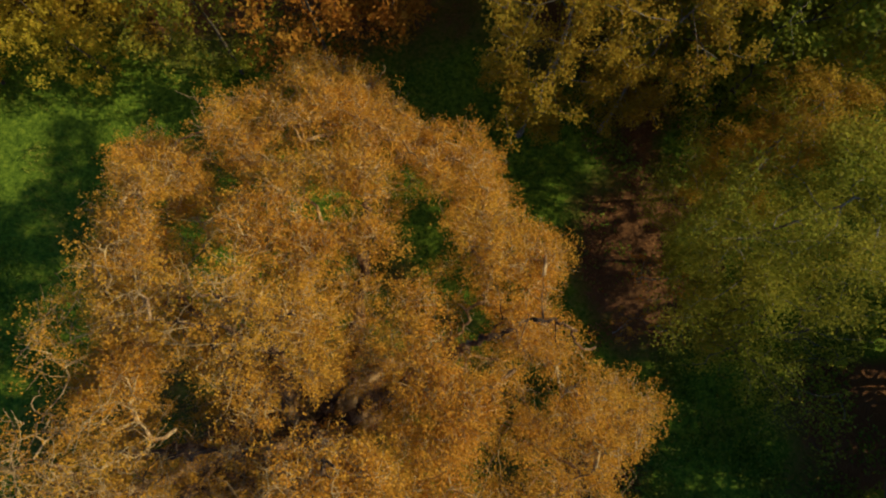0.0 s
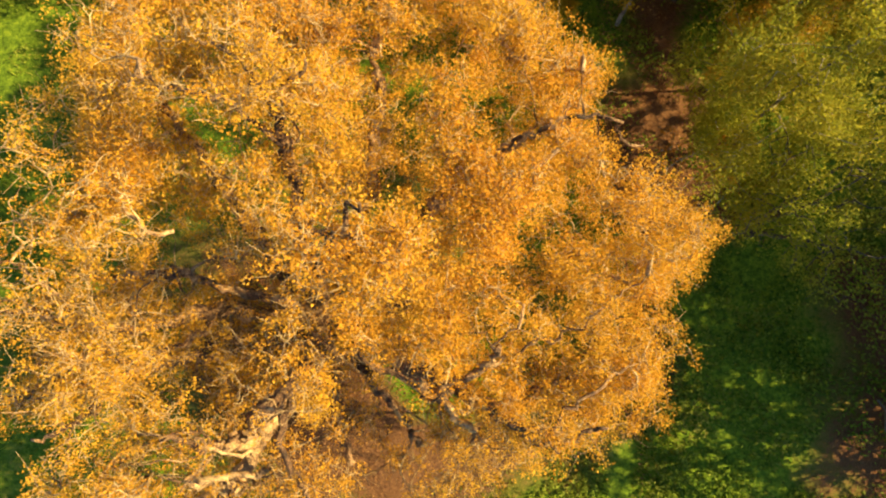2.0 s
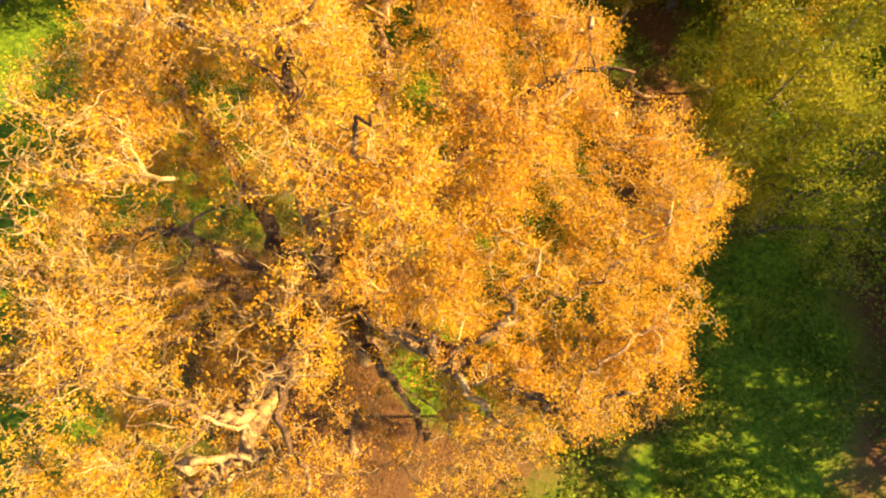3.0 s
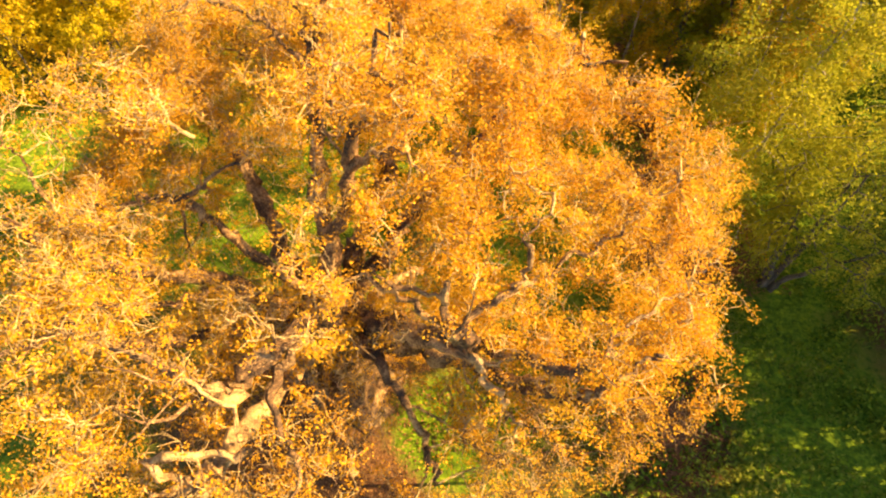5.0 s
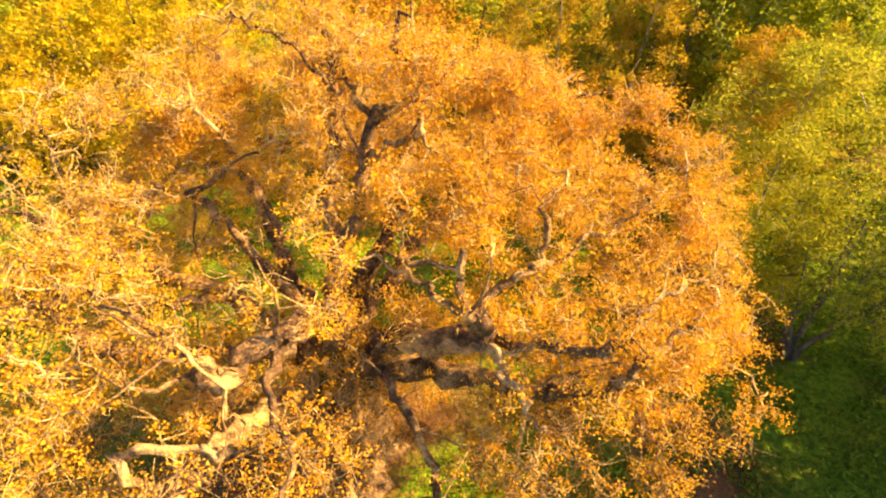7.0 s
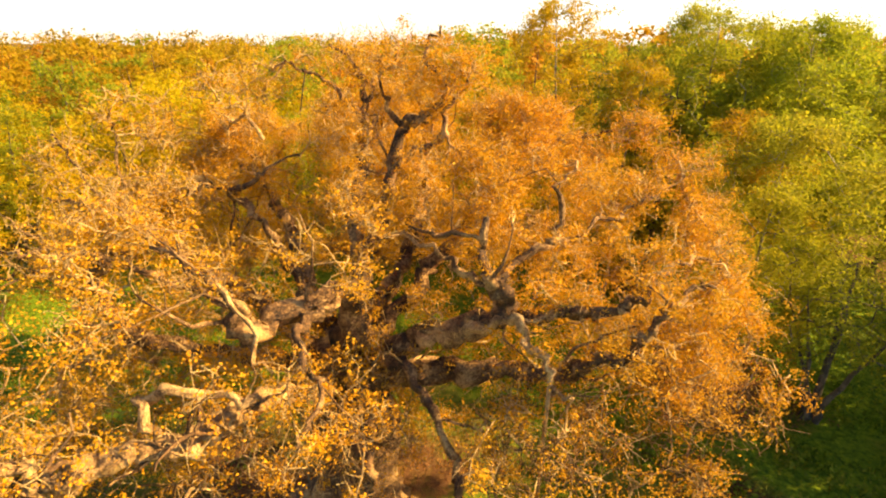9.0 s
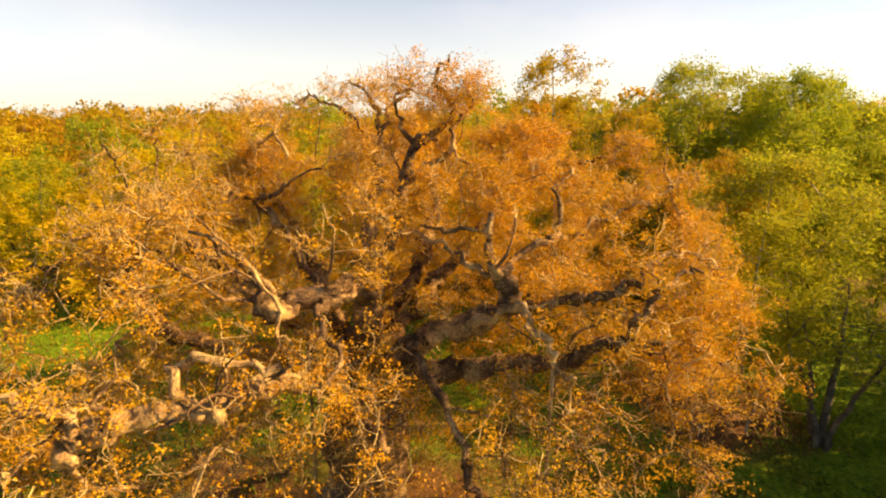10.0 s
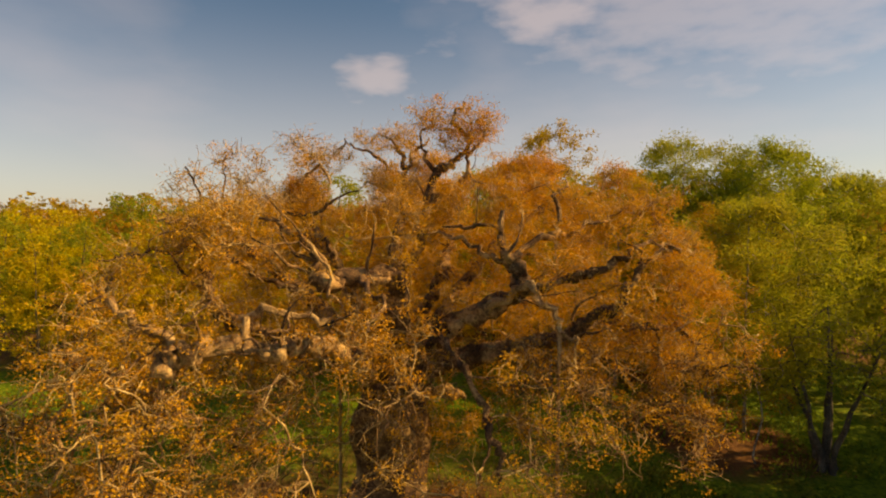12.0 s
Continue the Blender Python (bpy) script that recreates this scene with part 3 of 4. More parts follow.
    for number, pts in enumerate(limb_rows):
        line = smooth_line([(x, y, z, 0.46 * r + 0.012) for x, y, z, r in pts], 0.2, 0.07, rng)
        # knuckles and crooks along the limb
        for i, q in enumerate(line):
            at = Vector(q[:3]) * 1.15
            crook = noise.noise_vector(at + Vector((number * 3.1, 0, 0)))
            q[:3] += (0.1 if number == 17 else 0.26) * np.array(crook) * min(1.0, i / 4)
            q[3] *= (0.84 + 0.1 * noise.noise(at)) if number == 17 else 1 + 0.35 * noise.noise(at * 1.7)
        if number in SUNLIT:
            bough("limb", line, 16, 0.6 if number == 17 else 0.9, M_PALE_LIMB, "bare limb, pale with sunlight put into its colour")
        else:
            bough("limb", line, 16, 1.0)
        if number in STAND_CLEAR:
            clear.append(line[len(line) // 4::2, :3])
        skeleton_nodes.append(line[len(line) // 4:, :3])
        # where branches leave the limb
        for i in range(len(line) // 3, len(line) - 1, 4):
            if rng.random() < 0.62:
                shoots.append((line[i], unit(line[i + 1, :3] - line[i - 1, :3]), 0))
    while shoots:
        root, along, order = shoots.pop(0)
        out = unit(np.array([root[0] - o[0], root[1] - o[1], 0.0]))
        way = unit(0.55 * along + 0.45 * out + rng.normal(0, 0.55, 3) + np.array([0, 0, 0.25]))
        r0 = min(0.5 * root[3], 0.085) * rng.uniform(0.65, 1.0)
        n = int(rng.uniform(7, 15) * (1.0 if order == 0 else 0.65))
        line = [root[:3]]
        for k in range(n):
            # crooked growth: a sharp elbow now and then
            way = unit(way + rng.normal(0, 0.62 if rng.random() < 0.35 else 0.22, 3) + np.array([0, 0, 0.04]))
            line.append(line[-1] + way * rng.uniform(0.16, 0.30))
        line = np.array(line)
        line = np.column_stack([line, r0 * np.linspace(1, 0.22, n + 1) * rng.uniform(0.8, 1.25, n + 1)])
        end = line[-1]
        if r0 < 0.016 or oak_rho(end[0], end[1]) > 1.0 or end[2] > oak_top(end[0], end[1]) + 1.2:
            continue
        bough("branch", line, 7, 0.55)
        skeleton_nodes.append(line[1:, :3])
        if order < 1:
            for i in rng.integers(2, n, 2):
                shoots.append((line[i], unit(line[i, :3] - line[i - 1, :3]), order + 1))
    nodes = np.concatenate(skeleton_nodes)
    targets = oak_targets(4700, rng)
    # low boughs hanging at the front
    low = np.stack([rng.uniform(-12, 10.5, 3200), rng.uniform(-7, 5.0, 3200), rng.uniform(4.2, 9.2, 3200)], -1)
    low = low[(low[:, 2] > np.where(low[:, 0] > 4.5, 6.2, 4.2)) & (oak_rho(low[:, 0], low[:, 1]) < 0.97) & (cloud(low, 0.5, 17.0) > 0.05)][:820]
    targets = np.concatenate([targets, low])
    inner = np.stack([rng.uniform(-6.0, 6.0, 1500), rng.uniform(-1.4, 3.0, 1500), rng.uniform(7.6, 10.6, 1500)], -1)
    inner = inner[cloud(inner, 0.6, 29.0) > 0.04][:130]
    targets = np.concatenate([targets, inner])
    sprout = nodes[rng.integers(0, len(nodes), 800)]
    sprout = sprout + unit(rng.normal(0, 1, sprout.shape)) * rng.uniform(0.35, 1.15, (len(sprout), 1))
    core = (np.abs(sprout[:, 0] + 1.0) < 3.6) & (np.abs(sprout[:, 1] - 1.6) < 2.8) & (sprout[:, 2] < 11.2) & (rng.random(len(sprout)) < 0.7)
    targets = np.concatenate([targets, sprout[(sprout[:, 2] > 6.0) & (sprout[:, 2] < 13.6) & ~core]])
    gap = (np.abs(targets[:, 0] - 1.9) < 1.1) & (targets[:, 1] > -2.4) & (targets[:, 1] < 0.4) & (targets[:, 2] < 9.6)
    targets = targets[~gap]
    hid = np.zeros(len(targets), bool)
    for q in np.concatenate(clear):
        d = targets - q
        beside = np.abs(d[:, 0]) < 0.55
        hid |= beside & (((d[:, 1] < 0.3) & (d[:, 1] > -4.0) & (np.abs(d[:, 2]) < 0.55)) | ((d[:, 2] > -0.3) & (d[:, 2] < 2.0) & (np.abs(d[:, 1]) < 0.55)))
    foot = (np.abs(targets[:, 0] + 1.4) < 2.0) & (targets[:, 1] < 2.4) & (targets[:, 2] < 8.4)
    targets = targets[~(hid & (rng.random(len(targets)) < 0.8)) & ~(foot & (rng.random(len(targets)) < 0.7))]
    tufts = [((0.2, 8.4, 13.6), (2.0, 2.2, 1.0), 70), ((1.0, 4.1, 17.3), (1.7, 1.2, 0.6), 56), ((1.7, 4.2, 16.4), (1.3, 1.0, 0.5), 30), ((-2.3, 8.7, 17.2), (1.9, 1.5, 0.6), 56), ((-5.6, 9.5, 16.2), (1.5, 1.5, 0.7), 40),
             ((-8.2, 8.0, 14.5), (1.6, 1.6, 0.6), 40), ((8.4, 6.3, 15.0), (0.8, 0.9, 0.6), 24), ((9.9, 5.4, 14.0), (1.1, 1.0, 0.6), 30),
             ((-9.3, 3.0, 14.4), (1.2, 1.1, 0.9), 26), ((-8.0, 4.5, 15.5), (1.2, 1.2, 0.8), 24), ((-5.4, 5.0, 16.2), (1.1, 1.1, 0.8), 24)]
    targets = np.concatenate([targets] + [tuft_targets(c, s, k, rng) for c, s, k in tufts])
    chains, P, rad = grow(nodes, 0.0115, targets, rng, 0.3, 0.2, 0.05)
    thick = [c for c in chains if c[1][0] > 0.045]
    thin = [c for c in chains if c[1][0] <= 0.045]
    v1, f1 = tubes([(p - o, r) for p, r in thick], 6)
    tagged(part("branchwork", mesh_of("branchwork", v1, f1, M_PALE_LIMB, True), oak, "crooked pale small branches"), kind="stuff")
    # side twigs along every shoot
    side = []
    for p, r in chains:
        k = rng.integers(2, 6)
        for i in rng.integers(1, len(p), k):
            d = unit(rng.normal(0, 1, 3) + np.array([0, 0, 0.35])) * rng.uniform(0.3, 0.95)
            mid = p[i] + d * 0.5 + rng.normal(0, 0.12, 3)
            side.append((np.array([p[i], mid, p[i] + d * 0.9 + rng.normal(0, 0.12, 3)]), np.array([0.013, 0.010, 0.006])))
    # bare curling boughs standing out of the crown, most of them on the sunny near side
    bare = []
    for i in rng.integers(len(nodes), len(P), 6200):
        q = P[i]
        if rng.random() > (0.5 if q[0] < 0 and q[1] < 6 else 0.16) * (1.0 if q[2] > 9.0 else 0.8) or rad[i] < 0.017:
            continue
        d = unit(rng.normal(0, 1, 3) + np.array([0, -0.15, 0.9]))
        line = [q]
        for k in range(rng.integers(5, 11)):
            d = unit(d + rng.normal(0, 0.7, 3))
            line.append(line[-1] + d * rng.uniform(0.09, 0.22))
        bare.append((np.array(line), np.linspace(min(1.15 * rad[i], 0.032), 0.007, len(line))))
    thicket = []
    roots = P[len(nodes):][(P[len(nodes):, 1] < 0.5) & (P[len(nodes):, 2] < 8.8) & (np.abs(P[len(nodes):, 0] - 0.5) < 10.5)]
    for q in roots[rng.integers(0, len(roots), 2200)]:
        d = unit(rng.normal(0, 1, 3) + np.array([0, -0.3, -0.25]))
        line = [q]
        for k in range(rng.integers(4, 8)):
            d = unit(d + rng.normal(0, 0.5, 3))
            line.append(line[-1] + d * rng.uniform(0.12, 0.26))
        thicket.append((np.array(line), np.linspace(0.017, 0.007, len(line))))
    v4, f4 = tubes([(p - o, r) for p, r in thicket], 3)
    tagged(part("thicket", mesh_of("thicket", v4, f4, M_BARK, True), oak, "tangle of bare reddish-brown shoots"), kind="stuff")
    v2, f2 = tubes([(p - o, r) for p, r in thin + side + bare], 3)
    tagged(part("twigwork", mesh_of("twigwork", v2, f2, M_TWIG, True), oak, "fine bare pale twigs"), kind="stuff")
    # leaves in loose bunches at the shoots' ends
    tips = np.concatenate([np.array([p[-1] for p, r in chains]), np.array([p[-1] for p, r in side[::2]]), np.array([p[len(p) * 2 // 3] for p, r in chains])])
    # the sunny left side is thinly leaved above, the low front boughs are mostly twig
    full = np.where(tips[:, 2] < 8.8, np.where(tips[:, 1] < 2.0, 0.6, 1.0), np.where((tips[:, 0] < -1) & (tips[:, 1] < 4), 0.5, 1.0))
    full = full * np.where((tips[:, 0] < 0) & (tips[:, 2] > 13.6), 0.6, 1.0)
    bunch = np.repeat(tips, (rng.integers(0, 4, len(tips)) * full + 0.6).astype(int), axis=0)
    bunch = bunch + rng.normal(0, 1, bunch.shape) * np.array([0.2, 0.2, 0.14])
    c = np.repeat(bunch, rng.integers(6, 30, len(bunch)), axis=0)
    c = c + rng.normal(0, 1, c.shape) * np.array([0.125, 0.125, 0.085])
    v3, f3 = leaflets(c - o, 0.069, rng, 0.6)
    tagged(part("crown", mesh_of("crown", v3, f3, M_OAK_LEAF), oak, "thin orange-brown autumn foliage"), kind="stuff")
    tagged(oak, "ancient spreading oak with orange-brown leaves and propped limbs", "tree")
    return oak


make_oak()


# ---- props under the limbs ----
def make_prop(foot, head, radius):
    line = smooth_line([(*foot, radius * 1.15), (*[(a + b) / 2 for a, b in zip(foot, head)], radius), (*head, radius * 0.9)], 0.5, 0.012, RNG)
    o = np.array(foot)
    tip = 0.004 * unit(line[-1, :3] - line[0, :3])
    pts = np.vstack([line[:1, :3] - tip, line[:, :3], line[-1:, :3] + tip]) - o
    v, f = tubes([(pts, np.r_[0, line[:, 3], 0])], 12)
    prop = part("prop_pole", mesh_of("prop_pole", v, f, M_WOOD, True))
    prop.location = foot
    return tagged(prop, "weathered wooden pole propping up an oak limb", "support pole", "props under the oak")


make_prop((4.25, -1.5, -0.1), (4.4, -0.95, 9.8), 0.065)
make_prop((-3.9, 4.2, -0.1), (-3.8, 4.1, 8.6), 0.065)


# ---- the wood round the clearing ----
def make_tree(name, seed, height, radius, leaf_mat, bark_mat, n_targets, per, leaf, label, base=0.22, lean=0.0, trunk=0.16, tip=0.008, stems=1):
    rng = np.random.default_rng(seed)
    tree = new(name)
    line = smooth_line([(0, 0, -0.2, trunk * 1.5), (0.1, 0.05, height * 0.12, trunk), (lean * 0.4 + rng.normal(0, .2), rng.normal(0, .2), height * 0.5, trunk * 0.7), (lean, rng.normal(0, .3), height * 0.93, 0.03)], 0.6, 0.03, rng)
    chain = [(np.vstack([line[:, :3], line[-1:, :3]]), np.r_[line[:, 3], 0])]
    v, f = tubes(chain, 8)
    part("trunk", mesh_of("trunk", v, f, bark_mat, True), tree)
    nodes = line[len(line) // 5:, :3]
    for k in range(1, stems):
        a = 2.4 * k + seed
        foot, reach = 0.35, 0.55 * radius
        stem = smooth_line([(foot * math.cos(a), foot * math.sin(a), -0.2, trunk * 1.2), (1.6 * foot * math.cos(a), 1.6 * foot * math.sin(a), height * 0.15, trunk * 0.9),
                            (reach * math.cos(a), reach * math.sin(a), height * 0.75, 0.03)], 0.6, 0.05, rng)
        v, f = tubes([(np.vstack([stem[:, :3], stem[-1:, :3]]), np.r_[stem[:, 3], 0])], 8)
        part("trunk", mesh_of("trunk", v, f, bark_mat, True), tree)
        nodes = np.concatenate([nodes, stem[len(stem) // 3:, :3]])
    u = rng.uniform(0, 1, n_targets)
    z = height * (base + (1 - base) * u)
    prof = np.sqrt(np.clip(1 - ((u - 0.5) / 0.53) ** 2, 0.02, 1))
    th = rng.uniform(0, 2 * math.pi, n_targets)
    rr = radius * prof * (0.25 + 0.75 * np.sqrt(rng.uniform(0, 1, n_targets)))
    rr *= 1 + 0.30 * np.sin(3 * th + 5 * u + seed) + 0.15 * np.sin(7 * th - 9 * u)
    t = np.stack([rr * np.cos(th) + lean * u, rr * np.sin(th), z], -1)
    t = t[cloud(t, 0.42, seed * 1.7) > (-0.07 if leaf < 0.16 else -0.14)]
    chains, P, rad = grow(nodes, tip, t, rng, 0.7 if leaf < 0.2 else 1.3 if leaf < 0.4 else 2.6, 0.10, 0.06, 0.18)
    v, f = tubes([c for c in chains if c[1][0] > (0.0 if leaf < 0.2 else 0.013)], 3)
    tagged(part("branchwork", mesh_of("branchwork", v, f, bark_mat, True), tree), kind="stuff")
    tips = np.concatenate([np.array([p[-1] for p, r in chains]), np.array([p[len(p) // 2] for p, r in chains])])
    c = np.repeat(tips, per, axis=0)
    c = c + rng.normal(0, 1, c.shape) * np.array([0.25, 0.25, 0.20]) * radius / 4
    v, f = leaflets(c, leaf, rng, 0.3)
    tagged(part("crown", mesh_of("crown", v, f, leaf_mat), tree), kind="stuff")
    tagged(tree, label, "tree", "trees of the wood")
    return tree


L_BIRCH = "slender birch with thin green and yellow foliage"
L_YELLOW = "woodland tree with yellow-green autumn foliage"
L_RUST = "woodland tree with rusty orange autumn foliage"
PROTO = [
    make_tree("birch_tree", 1, 15.0, 5.2, M_BIRCH_LEAF, M_BIRCH_BARK, 1050, 48, 0.13, L_BIRCH, 0.2, 0.0, 0.10),
    make_tree("birch_tree", 2, 17.0, 5.0, M_BIRCH_LEAF, M_BIRCH_BARK, 1050, 48, 0.13, L_BIRCH, 0.1, 0.5, 0.11),
    make_tree("yellow_tree", 3, 15.0, 4.6, M_YELLOW_LEAF, M_DARK_BARK, 260, 15, 0.27, L_YELLOW, 0.10),
    make_tree("yellow_tree", 4, 13.5, 5.0, M_YELLOW_LEAF, M_DARK_BARK, 260, 15, 0.27, L_YELLOW, 0.08, -0.4),
    make_tree("rusty_tree", 5, 14.0, 5.0, M_RUST_LEAF, M_DARK_BARK, 260, 15, 0.27, L_RUST, 0.08),
    make_tree("green_tree", 6, 16.0, 4.8, M_BIRCH_LEAF, M_DARK_BARK, 260, 15, 0.27, "woodland tree with dull green foliage turning yellow", 0.08),
    make_tree("yellow_tree", 13, 15.0, 4.8, M_OCHRE_LEAF, M_DARK_BARK, 150, 12, 0.43, L_YELLOW, 0.10),
    make_tree("rusty_tree", 15, 14.0, 5.0, M_RUST_LEAF, M_DARK_BARK, 150, 12, 0.43, L_RUST, 0.08),
    make_tree("green_tree", 16, 15.5, 4.8, M_BIRCH_LEAF, M_DARK_BARK, 150, 12, 0.43, "woodland tree with dull green foliage turning yellow", 0.08),
    make_tree("birch_sapling", 8, 5.5, 1.6, M_RUST_LEAF, M_BIRCH_BARK, 60, 9, 0.12, "young birch with a pale stem and few leaves", 0.35, 0.3, 0.05),
    make_tree("birch_tree", 21, 17.0, 2.9, M_OCHRE_LEAF, M_BIRCH_BARK, 520, 34, 0.12, "slender birch with thin ochre-yellow autumn foliage", 0.12, 0.3, 0.10),
    make_tree("tall_tree", 23, 18.0, 4.4, M_BIRCH_LEAF, M_DARK_BARK, 150, 8, 0.25, "tall bare-stemmed woodland tree with a thin high green crown", 0.3, 0.2, 0.24, 0.03),
    # stands only out of view on the right, added to throw streaky shadows
    make_tree("bare_tree", 27, 13.0, 7.5, M_RUST_LEAF, M_DARK_BARK, 130, 3, 0.2, "unseen spreading dark-limbed tree, almost leafless, added for its streaky shadow", 0.3, 0.6, 0.6, 0.075),
    make_tree("shrubby_tree", 29, 9.5, 4.6, M_BIRCH_LEAF, M_DARK_BARK, 520, 18, 0.12, "many-stemmed shrubby tree with thin dull green foliage", 0.3, 0.3, 0.16, 0.012, 5),
]
USED = set()


def plant(kind, x, y, scale, turn):
    m = pose(x, y, hill(x, y) - 0.05, 0, 0, turn)
    if kind not in USED:
        USED.add(kind)
        PROTO[kind].matrix_basis = m @ Matrix.Diagonal((scale, scale, scale, 1))
        return PROTO[kind]
    t = copy_thing(PROTO[kind], m)
    t.scale = (scale, scale, scale)
    return t


# birches and other trees beside and behind the oak
# those with x > 28 and y < 16 are unseen, added to cast shade
for kind, x, y, s, turn in ((0, 19.2, 13.4, 0.95, 20), (1, 21.5, 27.0, 1.19, 80), (1, 27.5, 24.8, 1.14, 200), (10, 8.9, 21.8, 1.23, 300), (10, 14.2, 22.2, 1.02, 20), (0, 35.0, 28.0, 1.12, 270),
                            (11, 18.0, 24.0, 0.9, 110), (5, 22.0, 24.0, 0.95, 45), (5, 25.0, 27.5, 1.1, 100), (5, 31.0, 29.0, 1.2, 220), (5, 18.0, 29.0, 1.1, 170), (10, 24.5, 20.5, 0.82, 250), (0, 14.5, 30.0, 1.05, 60), (12, 38.0, 4.2, 1.35, 200), (11, 36.0, 6.5, 1.15, 140), (11, 37.5, 3.5, 1.12, 260), (12, 35.0, 1.6, 1.35, 0), (12, 39.0, 7.5, 1.3, 100), (12, 36.5, 0.8, 1.3, 215), (5, 32.5, 2.0, 1.15, 45), (5, 33.5, 4.6, 1.15, 120), (5, 31.5, 9.2, 0.9, 240), (5, 39.5, 6.5, 0.85, 170), (5, 34.0, 12.0, 0.6, 10), (5, 36.0, 15.5, 0.7, 70), (13, 20.9, 8.8, 1.0, 140), (10, 19.5, 17.6, 0.85, 200), (8, 36.5, 20.5, 0.9, 130), (5, 31.0, 26.0, 0.85, 210), (8, 38.5, 26.5, 0.9, 80), (8, 42.0, 18.0, 0.9, 300), (8, 44.5, 24.0, 0.95, 30), (8, 33.5, 32.5, 0.95, 170), (8, 40.5, 33.0, 1.0, 240), (12, 28.5, -2.2, 0.8, 60), (5, 29.0, -0.8, 0.5, 150), (5, 30.0, -4.6, 0.45, 30), (12, 32.0, -4.0, 0.6, 120), (5, 44.5, 5.0, 1.0, 130), (5, 41.0, 9.5, 0.9, 20), (5, 40.0, 12.0, 0.7, 110)):
    plant(kind, x, y, s, turn)

# bright yellow trees across the clearing
for kind, x, y, s, turn in ((5, -10.0, 25.8, 0.72, 15), (4, -3.8, 26.2, 0.85, 60), (3, -19.0, 25.5, 0.6, 15), (2, -26.0, 24.5, 0.62, 100), (3, -30.0, 34.0, 0.8, 190), (2, -37.0, 31.0, 0.8, 280), (3, -22.0, 28.5, 0.72, 0), (2, -28.5, 29.0, 0.7, 90), (3, -17.0, 32.0, 0.8, 40), (2, -33.5, 25.0, 0.75, 200), (3, -24.5, 37.0, 0.85, 300)):
    plant(kind, x, y, s, turn)
for x, y, s, turn in ((16.2, 12.2, 1.05, 0), (16.5, 11.0, 0.6, 70), (17.5, 9.4, 1.0, 150), (14.6, 9.0, 0.8, 220)):
    plant(9, x, y, s, turn)

wood_rng = random.Random(5)
for gx in range(-128, 129, 8):
    for gy in range(-12, 124, 8):
        x, y = gx + wood_rng.uniform(-3, 3), gy + wood_rng.uniform(-3, 3)
        pick, s, turn = wood_rng.random(), wood_rng.uniform(0.78, 1.26), wood_rng.uniform(0, 360)
        if ((x - 0.5) / 20) ** 2 + ((y - 6) / 20) ** 2 < 1 or (x > 10 and y < 33 and x < 45) or (x > 40 and y < 42 and x < 64) or (-62 < x < 0 and y < 24) or (-24 < x < 3 and y < 27) or (y < 8 and abs(x) < 40) or (x < -30 and y < 20):
            continue
        if abs(x) > 7 + 0.93 * (y + 18):
            continue
        if y < 44:
            kind = (2 if pick < 0.42 else 3 if pick < 0.78 else 4 if pick < 0.86 else 5) if x < -12 else (2 if pick < 0.25 else 3 if pick < 0.45 else 4 if pick < 0.85 else 5) if x < 12 else (5 if pick < 0.5 else 2 if pick < 0.8 else 3)
        else:
            kind = (6 if pick < 0.40 else 7 if pick < 0.78 else 8) if x < 15 else (8 if pick < 0.5 else 6 if pick < 0.9 else 7)
        plant(kind, x, y, s * (0.92 if x < 0 else 1.05), turn)

# every kind stands somewhere in the wood
for kind in range(len(PROTO)):
    if kind not in USED:
        plant(kind, -34.0 + 9.0 * kind, 52.0, 1.0, 40 * kind)


def make_far_woods():
    """Crowns side by side to the horizon, each a cloud of foliage."""
    rng = np.random.default_rng(77)
    n, k = 900, 130
    ang = rng.uniform(-0.95, 0.95, n)
    d = 135 + 240 * rng.random(n) ** 1.3
    x, y, h = d * np.sin(ang), d * np.cos(ang) - 14, rng.uniform(12.0, 19.5, n)
    q = unit(rng.normal(0, 1, (n, k, 3)) + np.array([0, -0.5, 0.6])) * rng.uniform(0.6, 1.05, (n, k, 1))
    size = np.stack([rng.uniform(4, 5.6, n), rng.uniform(4, 5.6, n), h * 0.5], -1)
    c = q * size[:, None] + np.stack([x, y, h * 0.5], -1)[:, None]
    v, f = leaflets(c.reshape(-1, 3), 0.98, rng, 0.3)
    ob = part("far_woods", mesh_of("far_woods", v, f, M_FAR_LEAF))
    return tagged(ob, "distant autumn woodland canopy of yellow, green and brown", "woodland", kind="stuff")


make_far_woods()


# ---- undergrowth and grass ----
def scatter(n, x0, x1, y0, y1, rng, thin):
    x, y = rng.uniform(x0, x1, n), rng.uniform(y0, y1, n)
    k = np.array([noise.noise(Vector((a * 0.35 + 9, b * 0.35, 4.0))) for a, b in zip(x, y)]) > thin
    x, y = x[k], y[k]
    z = 0.25 * np.sin(0.11 * x + 1.0) * np.cos(0.09 * y) + 0.12 * np.sin(0.31 * x - 0.2 * y)
    return np.stack([x, y, z], -1)


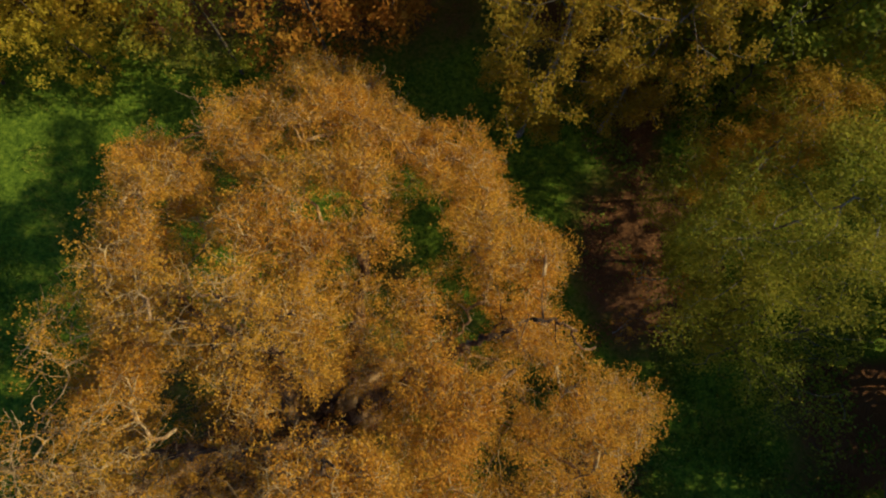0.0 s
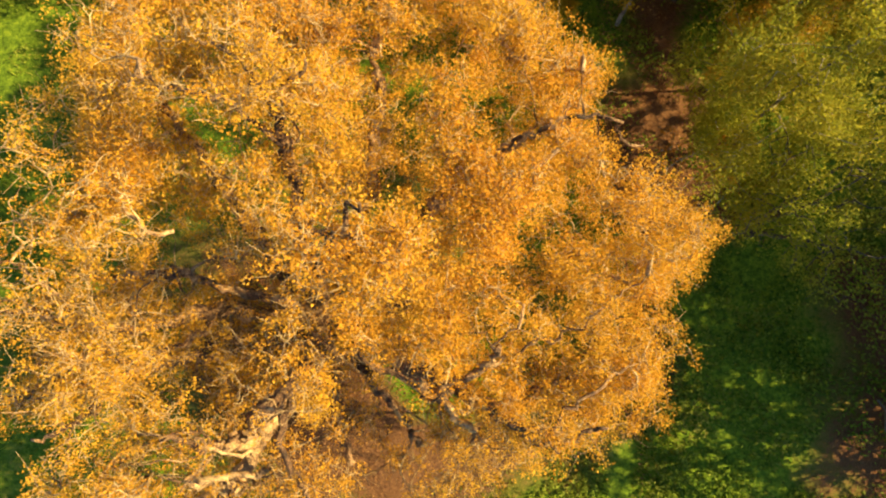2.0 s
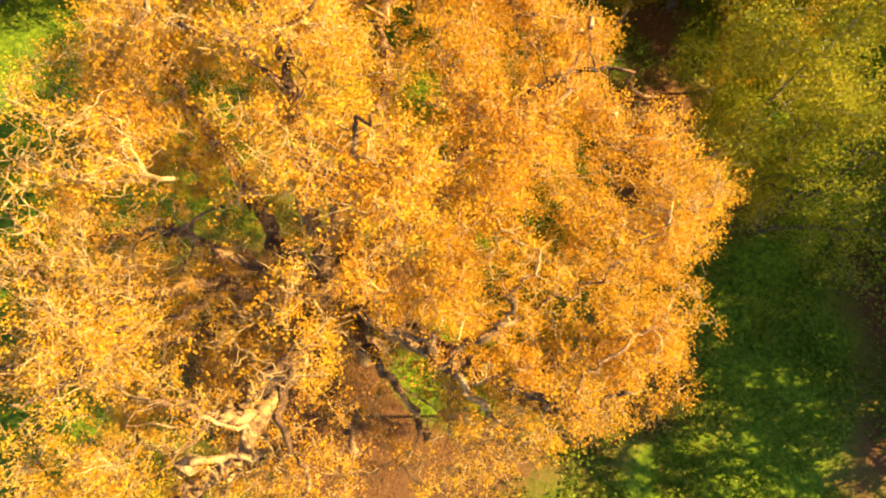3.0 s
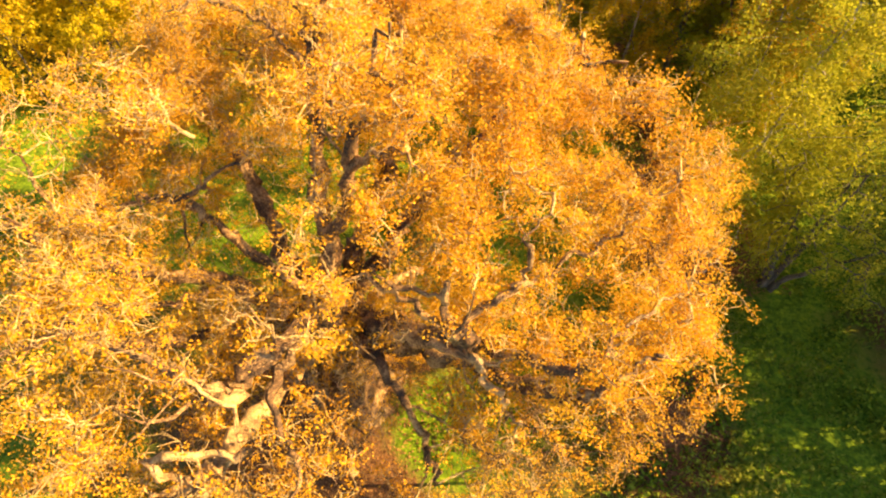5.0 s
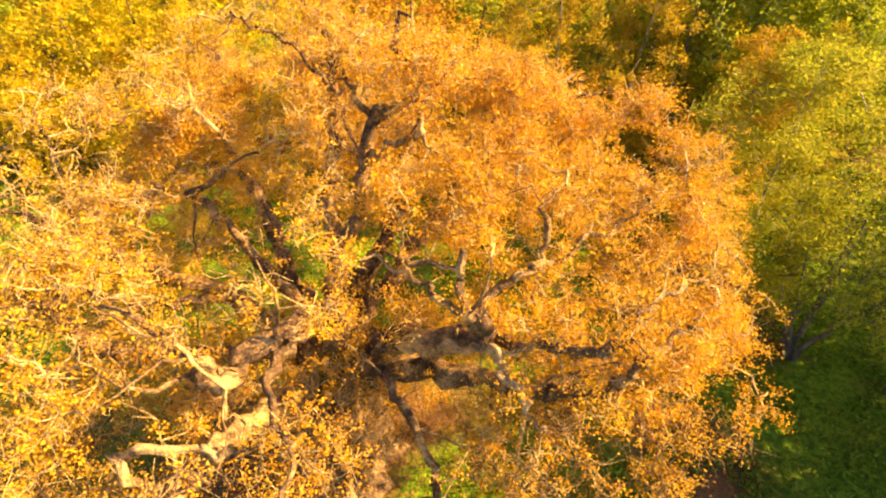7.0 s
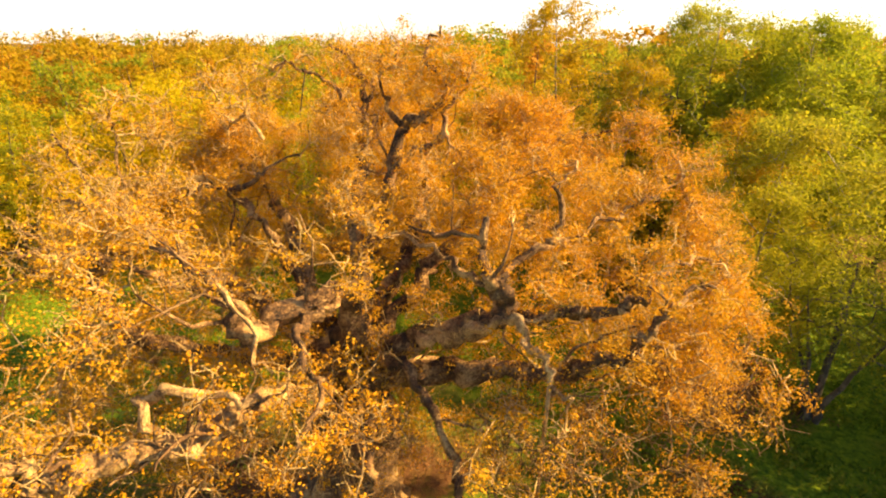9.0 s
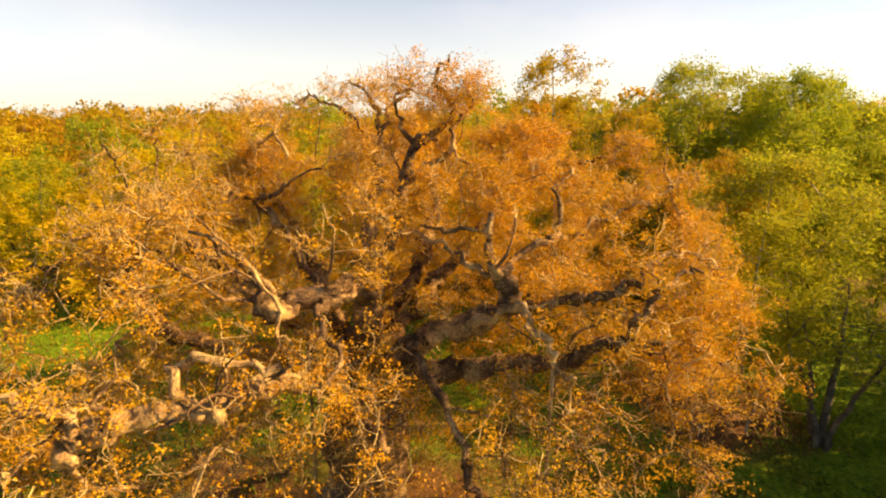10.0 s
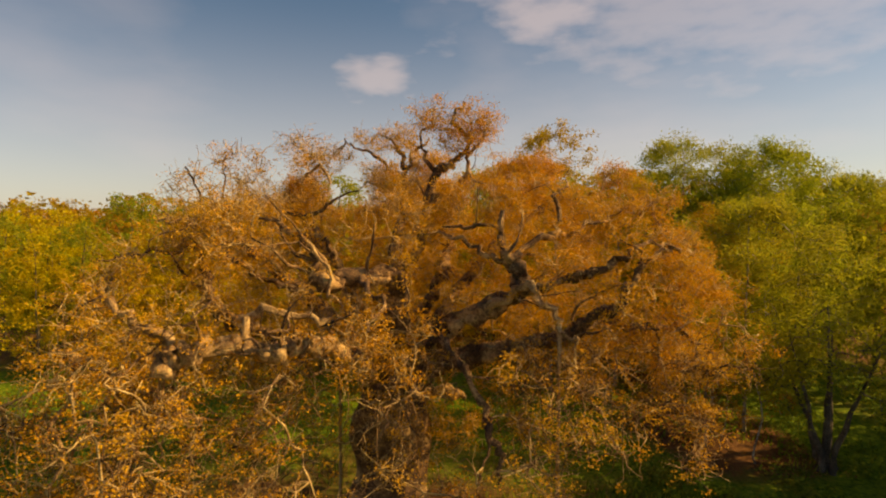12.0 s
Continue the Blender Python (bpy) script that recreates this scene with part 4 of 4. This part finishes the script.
def make_undergrowth():
    """Knee-high bracken and bramble at the edge of the wood."""
    rng = np.random.default_rng(31)
    spots = np.concatenate([scatter(420, 9, 30, -8, 9, rng, -0.05), scatter(260, 12, 36, 9, 30, rng, 0.05), scatter(200, -40, -22, 0, 40, rng, 0.0)])
    c = np.repeat(spots, 42, axis=0)
    d = rng.normal(0, 1, c.shape) * np.array([0.5, 0.5, 0.0])
    h = rng.uniform(0.05, 0.8, len(c)) * np.exp(-(d[:, 0] ** 2 + d[:, 1] ** 2))
    c = c + d
    c[:, 2] += h
    v, f = leaves(c, 0.24, rng, 0.9, 0.5)
    return tagged(part("undergrowth", mesh_of("undergrowth", v, f, M_GRASS)), "knee-high green bracken and bramble at the wood's edge", "undergrowth", kind="stuff")


def make_grass():
    rng = np.random.default_rng(32)
    root = np.concatenate([scatter(26000, -30, 26, -12, 26, rng, -0.2), scatter(16000, -8, 16, -8, 6, rng, -0.25)])
    bald = np.hypot((root[:, 0] + 0.5) / 1.35, root[:, 1] - 0.2) / 7.5 + 0.9 * np.exp(-(((root[:, 0] - 3.0) / 3.0) ** 2 + ((root[:, 1] - 0.6) / 2.4) ** 2))
    root = root[(bald > rng.uniform(0.75, 1.15, len(root))) & (np.abs(root[:, 0] - 17.5 - 0.1 * (root[:, 1] - 18)) > rng.uniform(1.0, 3.0, len(root)) * (root[:, 1] > 3))]
    n = len(root)
    a = rng.uniform(0, 2 * math.pi, n)
    w = np.stack([np.cos(a), np.sin(a), 0 * a], -1) * rng.uniform(0.02, 0.05, (n, 1))
    top = root + np.stack([rng.normal(0, 0.09, n), rng.normal(0, 0.09, n), rng.uniform(0.12, 0.38, n)], -1)
    v = np.stack([root - w, root + w, top + 0.3 * w, top - 0.3 * w], 1).reshape(-1, 3)
    return tagged(part("grass", mesh_of("grass", v, np.arange(n * 4).reshape(n, 4), M_GRASS)), "tufts of rough green and straw-coloured grass", "grass", kind="stuff")


def make_litter():
    """Fallen leaves lying loose round the oak and on the path."""
    rng = np.random.default_rng(33)
    spot = np.concatenate([scatter(26000, -16, 14, -7, 16, rng, -0.15), scatter(9000, 12, 22, 8, 30, rng, -0.2)])
    far = np.hypot((spot[:, 0] + 0.5) / 1.35, spot[:, 1] - 0.2) / 9
    spot = spot[(far < rng.uniform(0.3, 1.1, len(spot))) | (spot[:, 0] > 13)]
    spot[:, 2] += rng.uniform(0.02, 0.06, len(spot))
    v, f = leaves(spot, 0.13, rng, 2.2, 0.7)
    return tagged(part("fallen_leaves", mesh_of("fallen_leaves", v, f, M_LITTER)), "loose brown fallen leaves strewn over bare earth", "leaf litter", kind="stuff")


make_undergrowth()
make_litter()
make_grass()
